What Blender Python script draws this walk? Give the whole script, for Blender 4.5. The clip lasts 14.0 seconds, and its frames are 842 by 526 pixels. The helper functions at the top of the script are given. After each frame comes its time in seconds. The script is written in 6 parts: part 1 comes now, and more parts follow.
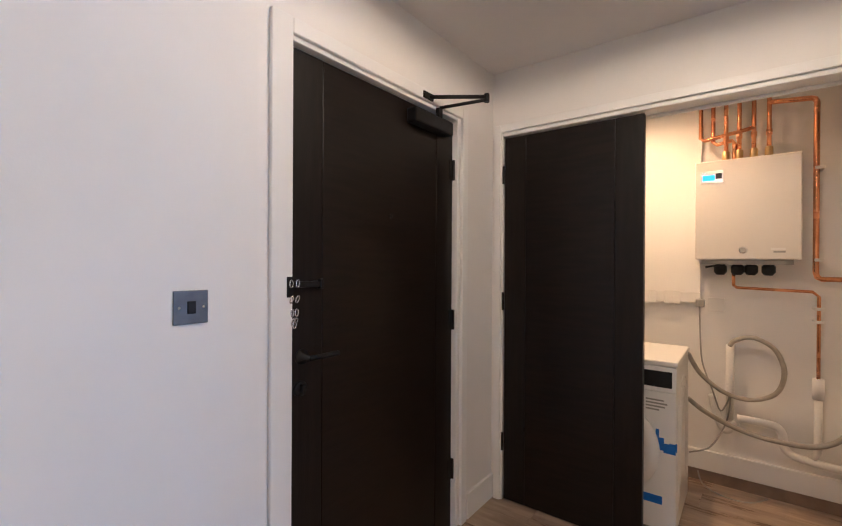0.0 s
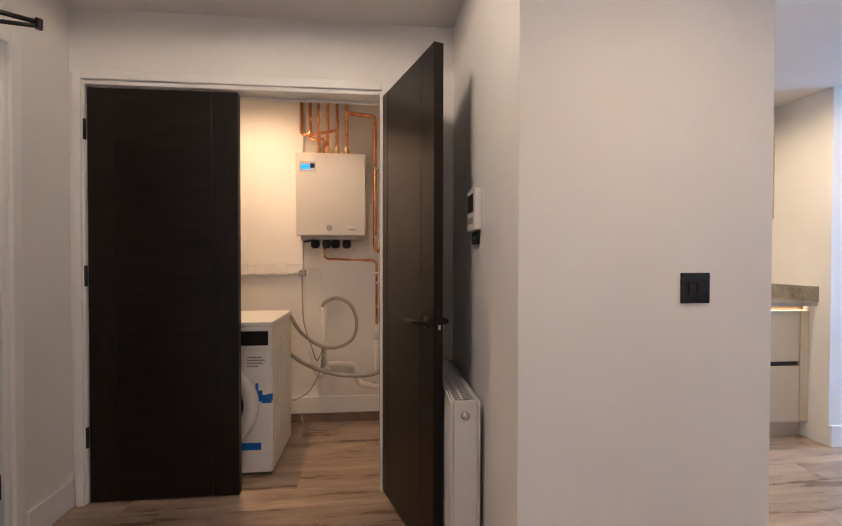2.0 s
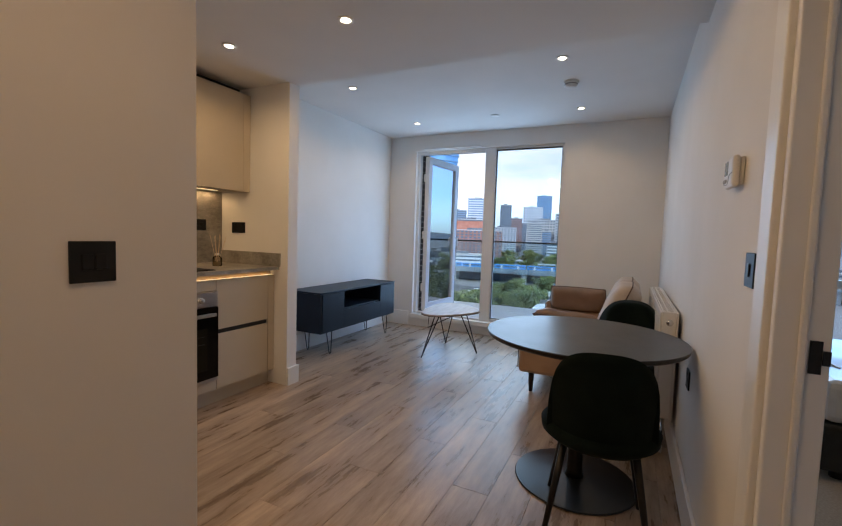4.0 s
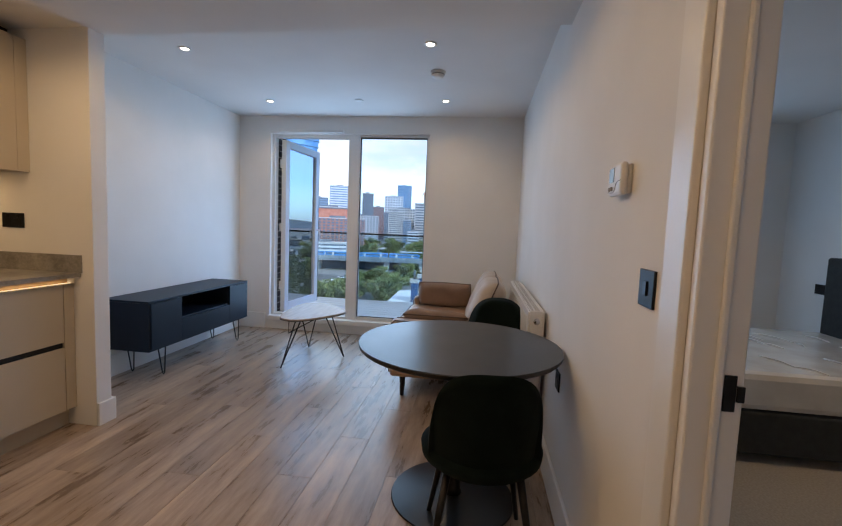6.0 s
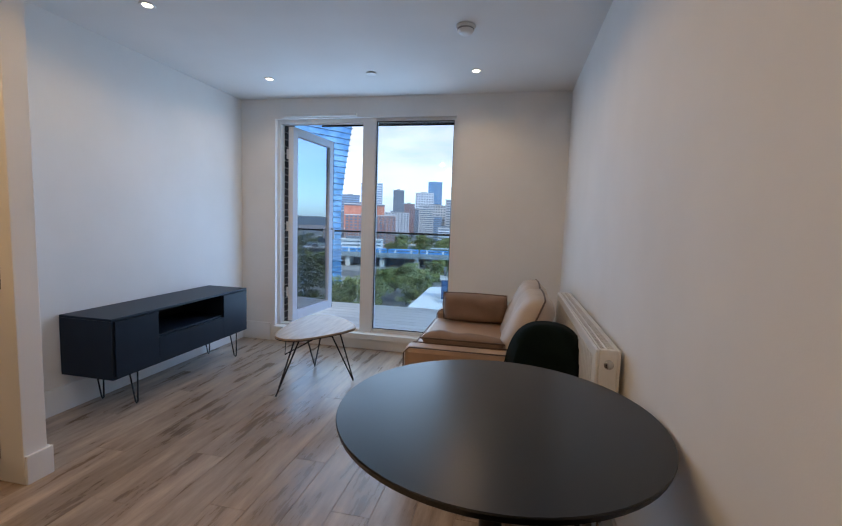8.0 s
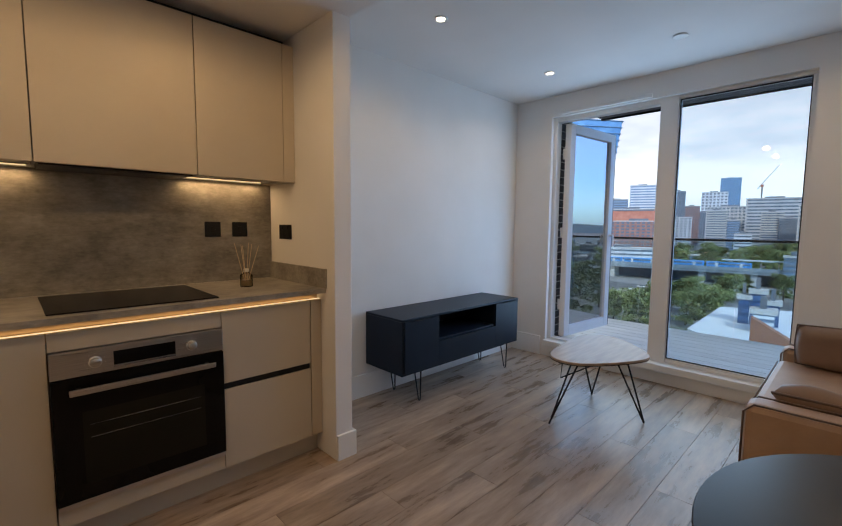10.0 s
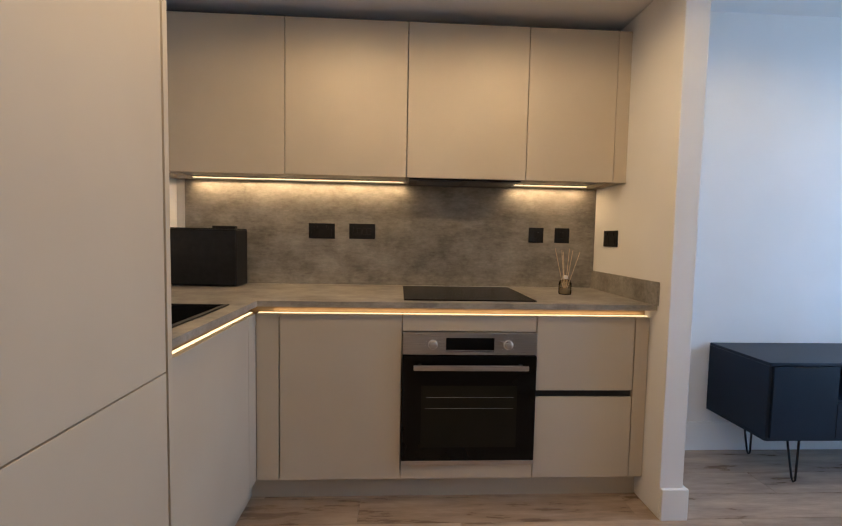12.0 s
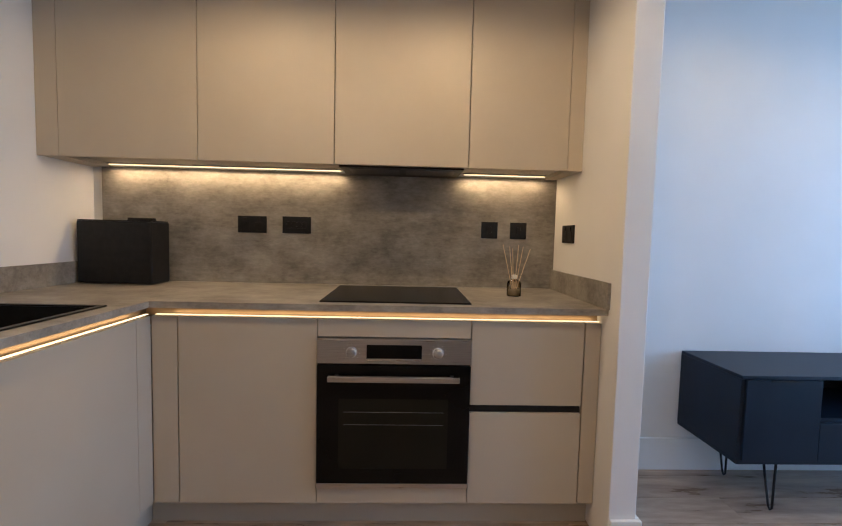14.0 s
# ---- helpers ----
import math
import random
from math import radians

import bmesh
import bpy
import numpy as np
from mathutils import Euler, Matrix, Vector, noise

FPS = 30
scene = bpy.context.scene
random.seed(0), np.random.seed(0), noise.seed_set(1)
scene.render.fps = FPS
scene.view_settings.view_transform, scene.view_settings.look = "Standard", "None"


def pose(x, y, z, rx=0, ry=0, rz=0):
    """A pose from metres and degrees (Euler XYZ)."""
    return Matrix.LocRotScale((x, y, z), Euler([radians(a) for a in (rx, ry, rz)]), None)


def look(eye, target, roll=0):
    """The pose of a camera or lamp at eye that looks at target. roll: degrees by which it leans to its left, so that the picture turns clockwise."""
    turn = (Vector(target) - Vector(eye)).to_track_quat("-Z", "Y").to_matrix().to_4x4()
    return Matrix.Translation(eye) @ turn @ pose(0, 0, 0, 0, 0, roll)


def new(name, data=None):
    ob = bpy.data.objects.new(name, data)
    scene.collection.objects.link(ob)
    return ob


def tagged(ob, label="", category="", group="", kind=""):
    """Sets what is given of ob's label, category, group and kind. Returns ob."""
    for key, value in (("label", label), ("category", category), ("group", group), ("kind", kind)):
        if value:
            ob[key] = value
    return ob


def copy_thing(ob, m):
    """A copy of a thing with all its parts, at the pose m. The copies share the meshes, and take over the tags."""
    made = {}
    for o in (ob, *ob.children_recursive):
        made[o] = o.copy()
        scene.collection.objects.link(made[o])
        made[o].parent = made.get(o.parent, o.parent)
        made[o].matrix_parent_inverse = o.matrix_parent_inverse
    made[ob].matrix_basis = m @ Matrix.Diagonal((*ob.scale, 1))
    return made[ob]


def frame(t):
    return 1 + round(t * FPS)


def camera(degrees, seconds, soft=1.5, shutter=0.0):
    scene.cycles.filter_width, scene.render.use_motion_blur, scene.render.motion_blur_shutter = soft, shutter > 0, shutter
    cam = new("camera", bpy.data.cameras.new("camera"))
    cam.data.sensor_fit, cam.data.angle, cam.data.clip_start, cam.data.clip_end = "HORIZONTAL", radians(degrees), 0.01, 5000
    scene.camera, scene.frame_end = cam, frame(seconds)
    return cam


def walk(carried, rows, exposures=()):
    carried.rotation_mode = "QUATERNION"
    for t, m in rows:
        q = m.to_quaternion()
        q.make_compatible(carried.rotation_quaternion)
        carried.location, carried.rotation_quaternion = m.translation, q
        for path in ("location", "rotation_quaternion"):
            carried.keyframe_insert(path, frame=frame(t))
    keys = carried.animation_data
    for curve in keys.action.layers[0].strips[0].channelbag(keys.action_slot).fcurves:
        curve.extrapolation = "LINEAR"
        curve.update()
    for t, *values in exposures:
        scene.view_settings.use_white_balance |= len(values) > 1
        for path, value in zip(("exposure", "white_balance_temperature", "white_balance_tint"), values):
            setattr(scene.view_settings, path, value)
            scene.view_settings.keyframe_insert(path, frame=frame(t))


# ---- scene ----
cam = camera(89.2, 14.0, soft=1.2)
PATH = [
    (0, (0.264, -0.835, 1.339), (-0.951, 0.753, 1.334), 0.3),
    (0.5, (0.35, -0.833, 1.31), (-0.804, 0.8, 1.299), 0.2),
    (1, (0.416, -0.839, 1.29), (-0.419, 0.978, 1.269), -0.1),
    (1.5, (0.492, -0.847, 1.246), (0.125, 1.119, 1.228), -0.1),
    (2, (0.587, -0.86, 1.216), (0.78, 1.13, 1.187), 0.1),
    (2.5, (0.71, -0.842, 1.203), (1.401, 1.034, 1.154), 0.2),
    (3, (0.818, -0.825, 1.2), (1.926, 0.837, 1.112), 0.2),
    (3.5, (0.909, -0.789, 1.212), (2.398, 0.54, 1.089), 1.3),
    (4, (0.988, -0.734, 1.209), (2.781, 0.142, 1.074), 1.9),
    (4.2, (0.999, -0.719, 1.215), (2.864, -0.011, 1.073), 1.9),
    (6.3, (1.367, -0.613, 1.282), (3.342, -0.346, 1.115), 2.3),
    (6.5, (1.442, -0.622, 1.29), (3.415, -0.342, 1.118), 2.1),
    (7, (1.635, -0.621, 1.287), (3.6, -0.29, 1.114), 2.0),
    (7.2, (1.722, -0.605, 1.285), (3.685, -0.264, 1.111), 1.9),
    (9.3, (2.204, -0.451, 1.285), (3.959, 0.488, 1.09), 1.6),
    (9.5, (2.228, -0.402, 1.279), (3.897, 0.684, 1.091), 1.3),
    (10, (2.253, -0.274, 1.258), (3.641, 1.155, 1.083), 0.5),
    (10.5, (2.294, -0.199, 1.248), (3.328, 1.507, 1.092), 0.3),
    (11, (2.324, -0.151, 1.222), (2.983, 1.733, 1.083), 0.4),
    (11.5, (2.331, -0.134, 1.195), (2.662, 1.835, 1.079), 0.6),
    (12, (2.316, -0.129, 1.203), (2.417, 1.864, 1.081), 1.1),
    (12.5, (2.338, -0.114, 1.199), (2.314, 1.883, 1.078), 1.4),
    (13, (2.397, -0.062, 1.196), (2.336, 1.934, 1.077), 1.5),
    (13.5, (2.513, 0.024, 1.197), (2.447, 2.019, 1.073), 1.6),
    (14, (2.67, 0.08, 1.189), (2.741, 2.075, 1.061), 1.4),
]
walk(cam, [(t, look(eye, target, roll)) for t, eye, target, roll in PATH],
     [(0, 1.12, 5250, 6), (1.0, 1.0, 5450, 7), (1.5, 0.98, 5500, 7), (2.0, 0.86, 5250, 7), (2.6, 0.03, 5600, 9), (3.1, -0.48, 6450, 10), (4.0, -0.52, 6950, 10), (6.5, -0.46, 6650, 10),
      (7.2, -0.44, 6600, 10), (9.5, -0.74, 7100, 10), (10.8, -0.56, 7000, 9), (12.0, -0.02, 6150, 7), (14.0, 0.0, 5800, 7)])

# ---- world, sun and lamps ----
world = bpy.data.worlds.new("sky_world")
scene.world = world
world.use_nodes = True
wn, wl = world.node_tree.nodes, world.node_tree.links
wn.clear()
w_out = wn.new("ShaderNodeOutputWorld")
w_bg = wn.new("ShaderNodeBackground")
w_sky = wn.new("ShaderNodeTexSky")
w_sky.sky_type = "NISHITA"
w_sky.sun_disc = False
w_sky.sun_elevation = radians(38)
w_sky.sun_rotation = radians(218)
w_co = wn.new("ShaderNodeTexCoord")
w_map = wn.new("ShaderNodeMapping")
w_map.inputs["Scale"].default_value = (1.0, 1.0, 3.2)
w_noise = wn.new("ShaderNodeTexNoise")
w_noise.inputs["Scale"].default_value = 2.6
w_noise.inputs["Detail"].default_value = 7.0
w_noise.inputs["Roughness"].default_value = 0.55
w_ramp = wn.new("ShaderNodeValToRGB")
w_ramp.color_ramp.elements[0].position = 0.36
w_ramp.color_ramp.elements[0].color = (0, 0, 0, 1)
w_ramp.color_ramp.elements[1].position = 0.56
w_ramp.color_ramp.elements[1].color = (1, 1, 1, 1)
w_cloud = wn.new("ShaderNodeMixRGB")
w_cloud.inputs["Color1"].default_value = (11.0, 12.0, 13.8, 1)
w_cloud.inputs["Color2"].default_value = (18.0, 18.6, 19.4, 1)
w_mix = wn.new("ShaderNodeMixRGB")
w_sep = wn.new("ShaderNodeSeparateXYZ")
w_cover = wn.new("ShaderNodeMapRange")
w_cover.inputs["From Min"].default_value, w_cover.inputs["From Max"].default_value = -0.30, 0.05
w_cover.inputs["To Min"].default_value, w_cover.inputs["To Max"].default_value = 0.30, 0.93
wl.new(w_co.outputs["Generated"], w_sep.inputs[0])
wl.new(w_sep.outputs["Y"], w_cover.inputs["Value"])
wl.new(w_cover.outputs["Result"], w_mix.inputs["Fac"])
wl.new(w_co.outputs["Generated"], w_map.inputs["Vector"])
wl.new(w_map.outputs["Vector"], w_noise.inputs["Vector"])
wl.new(w_noise.outputs["Fac"], w_ramp.inputs["Fac"])
wl.new(w_ramp.outputs["Color"], w_cloud.inputs["Fac"])
w_gain = wn.new("ShaderNodeMixRGB")
w_gain.blend_type = "MULTIPLY"
w_gain.inputs["Fac"].default_value = 1.0
w_gain.inputs["Color2"].default_value = (2.3, 5.4, 10.4, 1)
wl.new(w_sky.outputs["Color"], w_gain.inputs["Color1"])
wl.new(w_gain.outputs["Color"], w_mix.inputs["Color1"])
wl.new(w_cloud.outputs["Color"], w_mix.inputs["Color2"])
wl.new(w_mix.outputs["Color"], w_bg.inputs["Color"])
wl.new(w_bg.outputs["Background"], w_out.inputs["Surface"])
w_bg.inputs["Strength"].default_value = 0.105


def lamp(name, kind, m, energy, color, **settings):
    data = bpy.data.lights.new(name, kind)
    data.energy, data.color = energy, color
    if "size" in settings:
        data.shape, data.size, data.size_y = "RECTANGLE", settings["size"], settings["size_y"]
    if "spot" in settings:
        data.spot_size, data.spot_blend, data.shadow_soft_size = radians(settings["spot"]), settings["blend"], settings["soft"]
    if "angle" in settings:
        data.angle = radians(settings["angle"])
    ob = new(name, data)
    ob.matrix_world = m
    return ob


WARM = (1.0, 0.715, 0.43)
KITCHEN_WARM = (1.0, 0.68, 0.37)
LED = (1.0, 0.66, 0.34)
DAY = (0.37, 0.63, 1.0)
sun = lamp("sun", "SUN", look((0, 0, 26), (20, 26, 0)), 4.8, (1.0, 0.95, 0.88), angle=3)
lamp("sky_light_living", "AREA", look((6.03, 0.88, 1.25), (5.0, 0.92, 1.25)), 37, DAY, size=1.66, size_y=1.95)
lamp("sky_light_bedroom", "AREA", look((6.03, -2.05, 1.4), (5.0, -2.0, 1.25)), 18, DAY, size=1.2, size_y=1.8)

# the last four low ones are unseen, added to light the kitchen and hall
DOWNLIGHTS_LOW = [(2.84, 1.50), (2.85, 0.655), (2.02, 1.50), (2.02, 0.655), (1.35, -0.35), (0.16, 0.20)]
DOWNLIGHTS_HIGH = [(4.15, 1.53), (4.15, -0.23), (5.405, 1.53), (5.405, -0.23)]
Z_KITCHEN, Z_HALL, Z_LIVING = 2.30, 2.41, 2.465
for x, y in DOWNLIGHTS_LOW:
    z = Z_HALL if x < 0.97 else Z_KITCHEN
    if x < 0.97:
        lamp("downlight_lamp", "SPOT", pose(x, y, z - 0.012), 32, (1.0, 0.69, 0.44), spot=179, blend=0.07, soft=0.2)
    elif y < 0:
        # added lamp without a known source, warms the partition and south wall
        lamp("downlight_lamp", "SPOT", pose(x, y, z - 0.012), 25, (1.0, 0.62, 0.32), spot=150, blend=1.0, soft=0.03)
    else:
        lamp("downlight_lamp", "SPOT", pose(x, y, z - 0.012), 14 if y > 1 else 26, KITCHEN_WARM, spot=168 if y > 1 else 177, blend=0.75 if y > 1 else 0.2, soft=0.03)
for x, y in DOWNLIGHTS_HIGH:
    lamp("downlight_lamp", "SPOT", pose(x, y, Z_LIVING - 0.012), 12, WARM, spot=160, blend=0.6, soft=0.03)
# closet and bedroom lamps are unseen, added to warm and brighten these rooms
lamp("closet_fill_lamp", "SPOT", pose(-0.25, 1.80, Z_HALL - 0.012), 44, (1.0, 0.57, 0.27), spot=160, blend=0.9, soft=0.05)
lamp("bedroom_fill_lamp", "SPOT", pose(3.6, -2.6, 2.408), 44, WARM, spot=150, blend=0.6, soft=0.05)
# strip lights under the wall units and along the handle channel
lamp("strip_lamp", "AREA", pose(1.76, 2.285, 1.490), 2.9, LED, size=1.16, size_y=0.02)
lamp("strip_lamp", "AREA", pose(3.16, 2.285, 1.490), 1.1, LED, size=0.42, size_y=0.02)
lamp("channel_lamp", "AREA", pose(2.60, 1.756, 0.8645, 160), 0.32, LED, size=1.68, size_y=0.012)
lamp("channel_lamp", "AREA", pose(1.672, 1.36, 0.8645, 160, 0, 90), 0.14, LED, size=0.66, size_y=0.012)


# ---- materials ----
def material(name, base, rough=0.5, metal=0.0, second=None, scale=6.0, stretch=(1, 1, 1), bump=0.0, bump_scale=60.0,
             detail=5.0, vary=0.0, grit=0.5, coords="Object", contrast=(0.35, 0.65), rough_vary=0.0, sheen=0.0, coat=0.0, spec=0.5):
    """Principled paint, wood, stone or metal: two scales of noise drive colour, gloss and relief."""
    m = bpy.data.materials.new(name)
    m.use_nodes = True
    n, l = m.node_tree.nodes, m.node_tree.links
    p = n["Principled BSDF"]
    p.inputs["Base Color"].default_value = (*base, 1)
    p.inputs["Roughness"].default_value, p.inputs["Metallic"].default_value = rough, metal
    p.inputs["Specular IOR Level"].default_value = spec
    p.inputs["Sheen Weight"].default_value, p.inputs["Coat Weight"].default_value = sheen, coat
    tc = n.new("ShaderNodeTexCoord")
    mp = n.new("ShaderNodeMapping")
    mp.inputs["Scale"].default_value = stretch
    l.new(tc.outputs[coords], mp.inputs["Vector"])
    source = mp.outputs["Vector"]
    info = n.new("ShaderNodeObjectInfo")
    if vary:
        add = n.new("ShaderNodeVectorMath")
        add.operation = "ADD"
        mul = n.new("ShaderNodeMath")
        mul.operation = "MULTIPLY"
        mul.inputs[1].default_value = 37.0
        l.new(info.outputs["Random"], mul.inputs[0])
        l.new(source, add.inputs[0])
        l.new(mul.outputs[0], add.inputs[1])
        source = add.outputs[0]
    noise_a = n.new("ShaderNodeTexNoise")
    noise_a.inputs["Roughness"].default_value = grit
    noise_a.inputs["Scale"].default_value, noise_a.inputs["Detail"].default_value = scale, detail
    l.new(source, noise_a.inputs["Vector"])
    out = None
    if second:
        ramp = n.new("ShaderNodeValToRGB")
        ramp.color_ramp.elements[0].position, ramp.color_ramp.elements[1].position = contrast
        ramp.color_ramp.elements[0].color, ramp.color_ramp.elements[1].color = (*base, 1), (*second, 1)
        l.new(noise_a.outputs["Fac"], ramp.inputs["Fac"])
        out = ramp.outputs["Color"]
        if vary:
            hsv = n.new("ShaderNodeHueSaturation")
            val = n.new("ShaderNodeMapRange")
            val.inputs["To Min"].default_value, val.inputs["To Max"].default_value = 1 - vary, 1 + vary
            l.new(info.outputs["Random"], val.inputs["Value"])
            l.new(val.outputs["Result"], hsv.inputs["Value"])
            l.new(out, hsv.inputs["Color"])
            out = hsv.outputs["Color"]
        l.new(out, p.inputs["Base Color"])
    if rough_vary:
        rr = n.new("ShaderNodeMapRange")
        rr.inputs["To Min"].default_value, rr.inputs["To Max"].default_value = rough - rough_vary, rough + rough_vary
        l.new(noise_a.outputs["Fac"], rr.inputs["Value"])
        l.new(rr.outputs["Result"], p.inputs["Roughness"])
    if bump:
        noise_b = n.new("ShaderNodeTexNoise")
        noise_b.inputs["Scale"].default_value, noise_b.inputs["Detail"].default_value = bump_scale, 4.0
        l.new(source, noise_b.inputs["Vector"])
        bp = n.new("ShaderNodeBump")
        bp.inputs["Strength"].default_value, bp.inputs["Distance"].default_value = bump, 0.004
        l.new(noise_b.outputs["Fac"], bp.inputs["Height"])
        l.new(bp.outputs["Normal"], p.inputs["Normal"])
    return m


def glowing(name, color, strength):
    m = bpy.data.materials.new(name)
    m.use_nodes = True
    p = m.node_tree.nodes["Principled BSDF"]
    p.inputs["Base Color"].default_value = (*color, 1)
    p.inputs["Emission Color"].default_value = (*color, 1)
    p.inputs["Emission Strength"].default_value = strength
    return m


def glass(name, color=(1, 1, 1), rough=0.0, ior=1.5, mirror=0.0):
    m = bpy.data.materials.new(name)
    m.use_nodes = True
    n, l = m.node_tree.nodes, m.node_tree.links
    n.clear()
    out, mix = n.new("ShaderNodeOutputMaterial"), n.new("ShaderNodeMixShader")
    tr, gl, fr = n.new("ShaderNodeBsdfTransparent"), n.new("ShaderNodeBsdfGlossy"), n.new("ShaderNodeFresnel")
    fr.inputs["IOR"].default_value = ior
    tr.inputs["Color"].default_value = (*color, 1)
    gl.inputs["Roughness"].default_value = rough
    lift = n.new("ShaderNodeMath")
    lift.operation = "MAXIMUM"
    lift.inputs[1].default_value = mirror
    l.new(fr.outputs[0], lift.inputs[0])
    l.new(lift.outputs[0], mix.inputs[0])
    l.new(tr.outputs[0], mix.inputs[1])
    l.new(gl.outputs[0], mix.inputs[2])
    l.new(mix.outputs[0], out.inputs[0])
    return m


def concrete(name):
    """Printed concrete laminate: cloudy patches, level streaks, fine grain and pale chipped flecks."""
    m = bpy.data.materials.new(name)
    m.use_nodes = True
    n, l = m.node_tree.nodes, m.node_tree.links
    p = n["Principled BSDF"]
    p.inputs["Specular IOR Level"].default_value = 0.4
    tc = n.new("ShaderNodeTexCoord")

    def cloud(stretch, scale, detail, grit):
        mp, no = n.new("ShaderNodeMapping"), n.new("ShaderNodeTexNoise")
        mp.inputs["Scale"].default_value = stretch
        no.inputs["Scale"].default_value, no.inputs["Detail"].default_value, no.inputs["Roughness"].default_value = scale, detail, grit
        l.new(tc.outputs["Object"], mp.inputs["Vector"])
        l.new(mp.outputs["Vector"], no.inputs["Vector"])
        return no.outputs["Fac"]

    def math_node(kind, a, b):
        q = n.new("ShaderNodeMath")
        q.operation = kind
        for k, v in enumerate((a, b)):
            if isinstance(v, (int, float)):
                q.inputs[k].default_value = v
            else:
                l.new(v, q.inputs[k])
        return q.outputs[0]

    patches, streaks, grain = cloud((1, 1.2, 1.3), 6.0, 10, 0.68), cloud((1, 4.5, 5.0), 9.0, 12, 0.76), cloud((1, 2.0, 2.4), 40, 8, 0.75)
    tone = math_node("ADD", math_node("MULTIPLY", patches, 0.54), math_node("ADD", math_node("MULTIPLY", streaks, 0.26), math_node("MULTIPLY", grain, 0.20)))
    ramp = n.new("ShaderNodeValToRGB")
    ramp.color_ramp.elements[0].position, ramp.color_ramp.elements[1].position = 0.39, 0.61
    ramp.color_ramp.elements[0].color, ramp.color_ramp.elements[1].color = (0.15, 0.135, 0.118, 1), (0.37, 0.34, 0.30, 1)
    l.new(tone, ramp.inputs["Fac"])
    chips = n.new("ShaderNodeMapRange")
    chips.inputs["From Min"].default_value, chips.inputs["From Max"].default_value, chips.inputs["To Max"].default_value = 0.61, 0.66, 0.75
    l.new(math_node("ADD", math_node("MULTIPLY", cloud((1, 2.4, 2.8), 11, 14, 0.8), 0.8), math_node("MULTIPLY", patches, 0.2)), chips.inputs["Value"])
    mix = n.new("ShaderNodeMixRGB")
    mix.inputs["Color2"].default_value = (0.50, 0.465, 0.42, 1)
    l.new(chips.outputs["Result"], mix.inputs["Fac"])
    l.new(ramp.outputs["Color"], mix.inputs["Color1"])
    l.new(mix.outputs["Color"], p.inputs["Base Color"])
    gloss = n.new("ShaderNodeMapRange")
    gloss.inputs["To Min"].default_value, gloss.inputs["To Max"].default_value = 0.34, 0.54
    l.new(streaks, gloss.inputs["Value"])
    l.new(gloss.outputs["Result"], p.inputs["Roughness"])
    bump = n.new("ShaderNodeBump")
    bump.inputs["Strength"].default_value, bump.inputs["Distance"].default_value = 0.12, 0.003
    l.new(grain, bump.inputs["Height"])
    l.new(bump.outputs["Normal"], p.inputs["Normal"])
    return m


WALL = material("wall_paint", (0.78, 0.76, 0.73), 0.7, second=(0.82, 0.80, 0.775), scale=2.0, bump=0.06, bump_scale=180)
CEIL = material("ceiling_paint", (0.74, 0.72, 0.70), 0.8, second=(0.78, 0.76, 0.74), scale=1.6, bump=0.05, bump_scale=160)
TRIM = material("white_gloss", (0.80, 0.79, 0.77), 0.32, second=(0.84, 0.83, 0.81), scale=3.0, bump=0.03, bump_scale=70)
DOOR = material("dark_veneer", (0.006, 0.0042, 0.0036), 0.36, second=(0.013, 0.008, 0.006), scale=5.0, stretch=(1, 1, 9), bump=0.12, bump_scale=22, rough_vary=0.1, spec=0.3)
DOOR_V = material("dark_veneer_upright", (0.006, 0.0042, 0.0036), 0.38, second=(0.012, 0.0078, 0.006), scale=5.0, stretch=(9, 9, 1), bump=0.12, bump_scale=22, rough_vary=0.1, spec=0.3)
PLANK = material("oak_vinyl", (0.16, 0.107, 0.075), 0.29, second=(0.51, 0.39, 0.295), scale=2.2, stretch=(0.9, 5.5, 1), bump=0.08, bump_scale=9, detail=14, grit=0.66, vary=0.13, contrast=(0.31, 0.69), rough_vary=0.1)
SUBFLOOR = material("joint_shadow", (0.20, 0.14, 0.10), 0.8, second=(0.25, 0.18, 0.13))
CARPET = material("pale_carpet", (0.34, 0.30, 0.25), 0.95, second=(0.42, 0.37, 0.31), scale=90, bump=0.5, bump_scale=300)
CAB = material("cashmere_laminate", (0.49, 0.42, 0.325), 0.5, second=(0.52, 0.45, 0.35), scale=3.0, bump=0.03, bump_scale=260)
CARCASS = material("cashmere_edge", (0.36, 0.315, 0.265), 0.55, second=(0.39, 0.34, 0.29), scale=4.0)
STONE = concrete("concrete_laminate")
BRONZE = material("bronze_profile", (0.30, 0.21, 0.12), 0.38, 0.7, second=(0.35, 0.25, 0.15))
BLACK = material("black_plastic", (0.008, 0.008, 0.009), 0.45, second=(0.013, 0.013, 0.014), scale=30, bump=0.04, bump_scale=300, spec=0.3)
BLACK_METAL = material("black_metal", (0.014, 0.013, 0.013), 0.38, 0.6, second=(0.022, 0.02, 0.02), scale=25)
GUN = material("pewter_plate", (0.13, 0.13, 0.14), 0.42, 0.8, second=(0.17, 0.17, 0.18), scale=20)
STEEL = material("brushed_steel", (0.46, 0.43, 0.40), 0.30, 1.0, second=(0.55, 0.52, 0.49), scale=8, stretch=(1, 1, 40), rough_vary=0.08)
CHROME = material("chrome", (0.70, 0.70, 0.70), 0.12, 1.0)
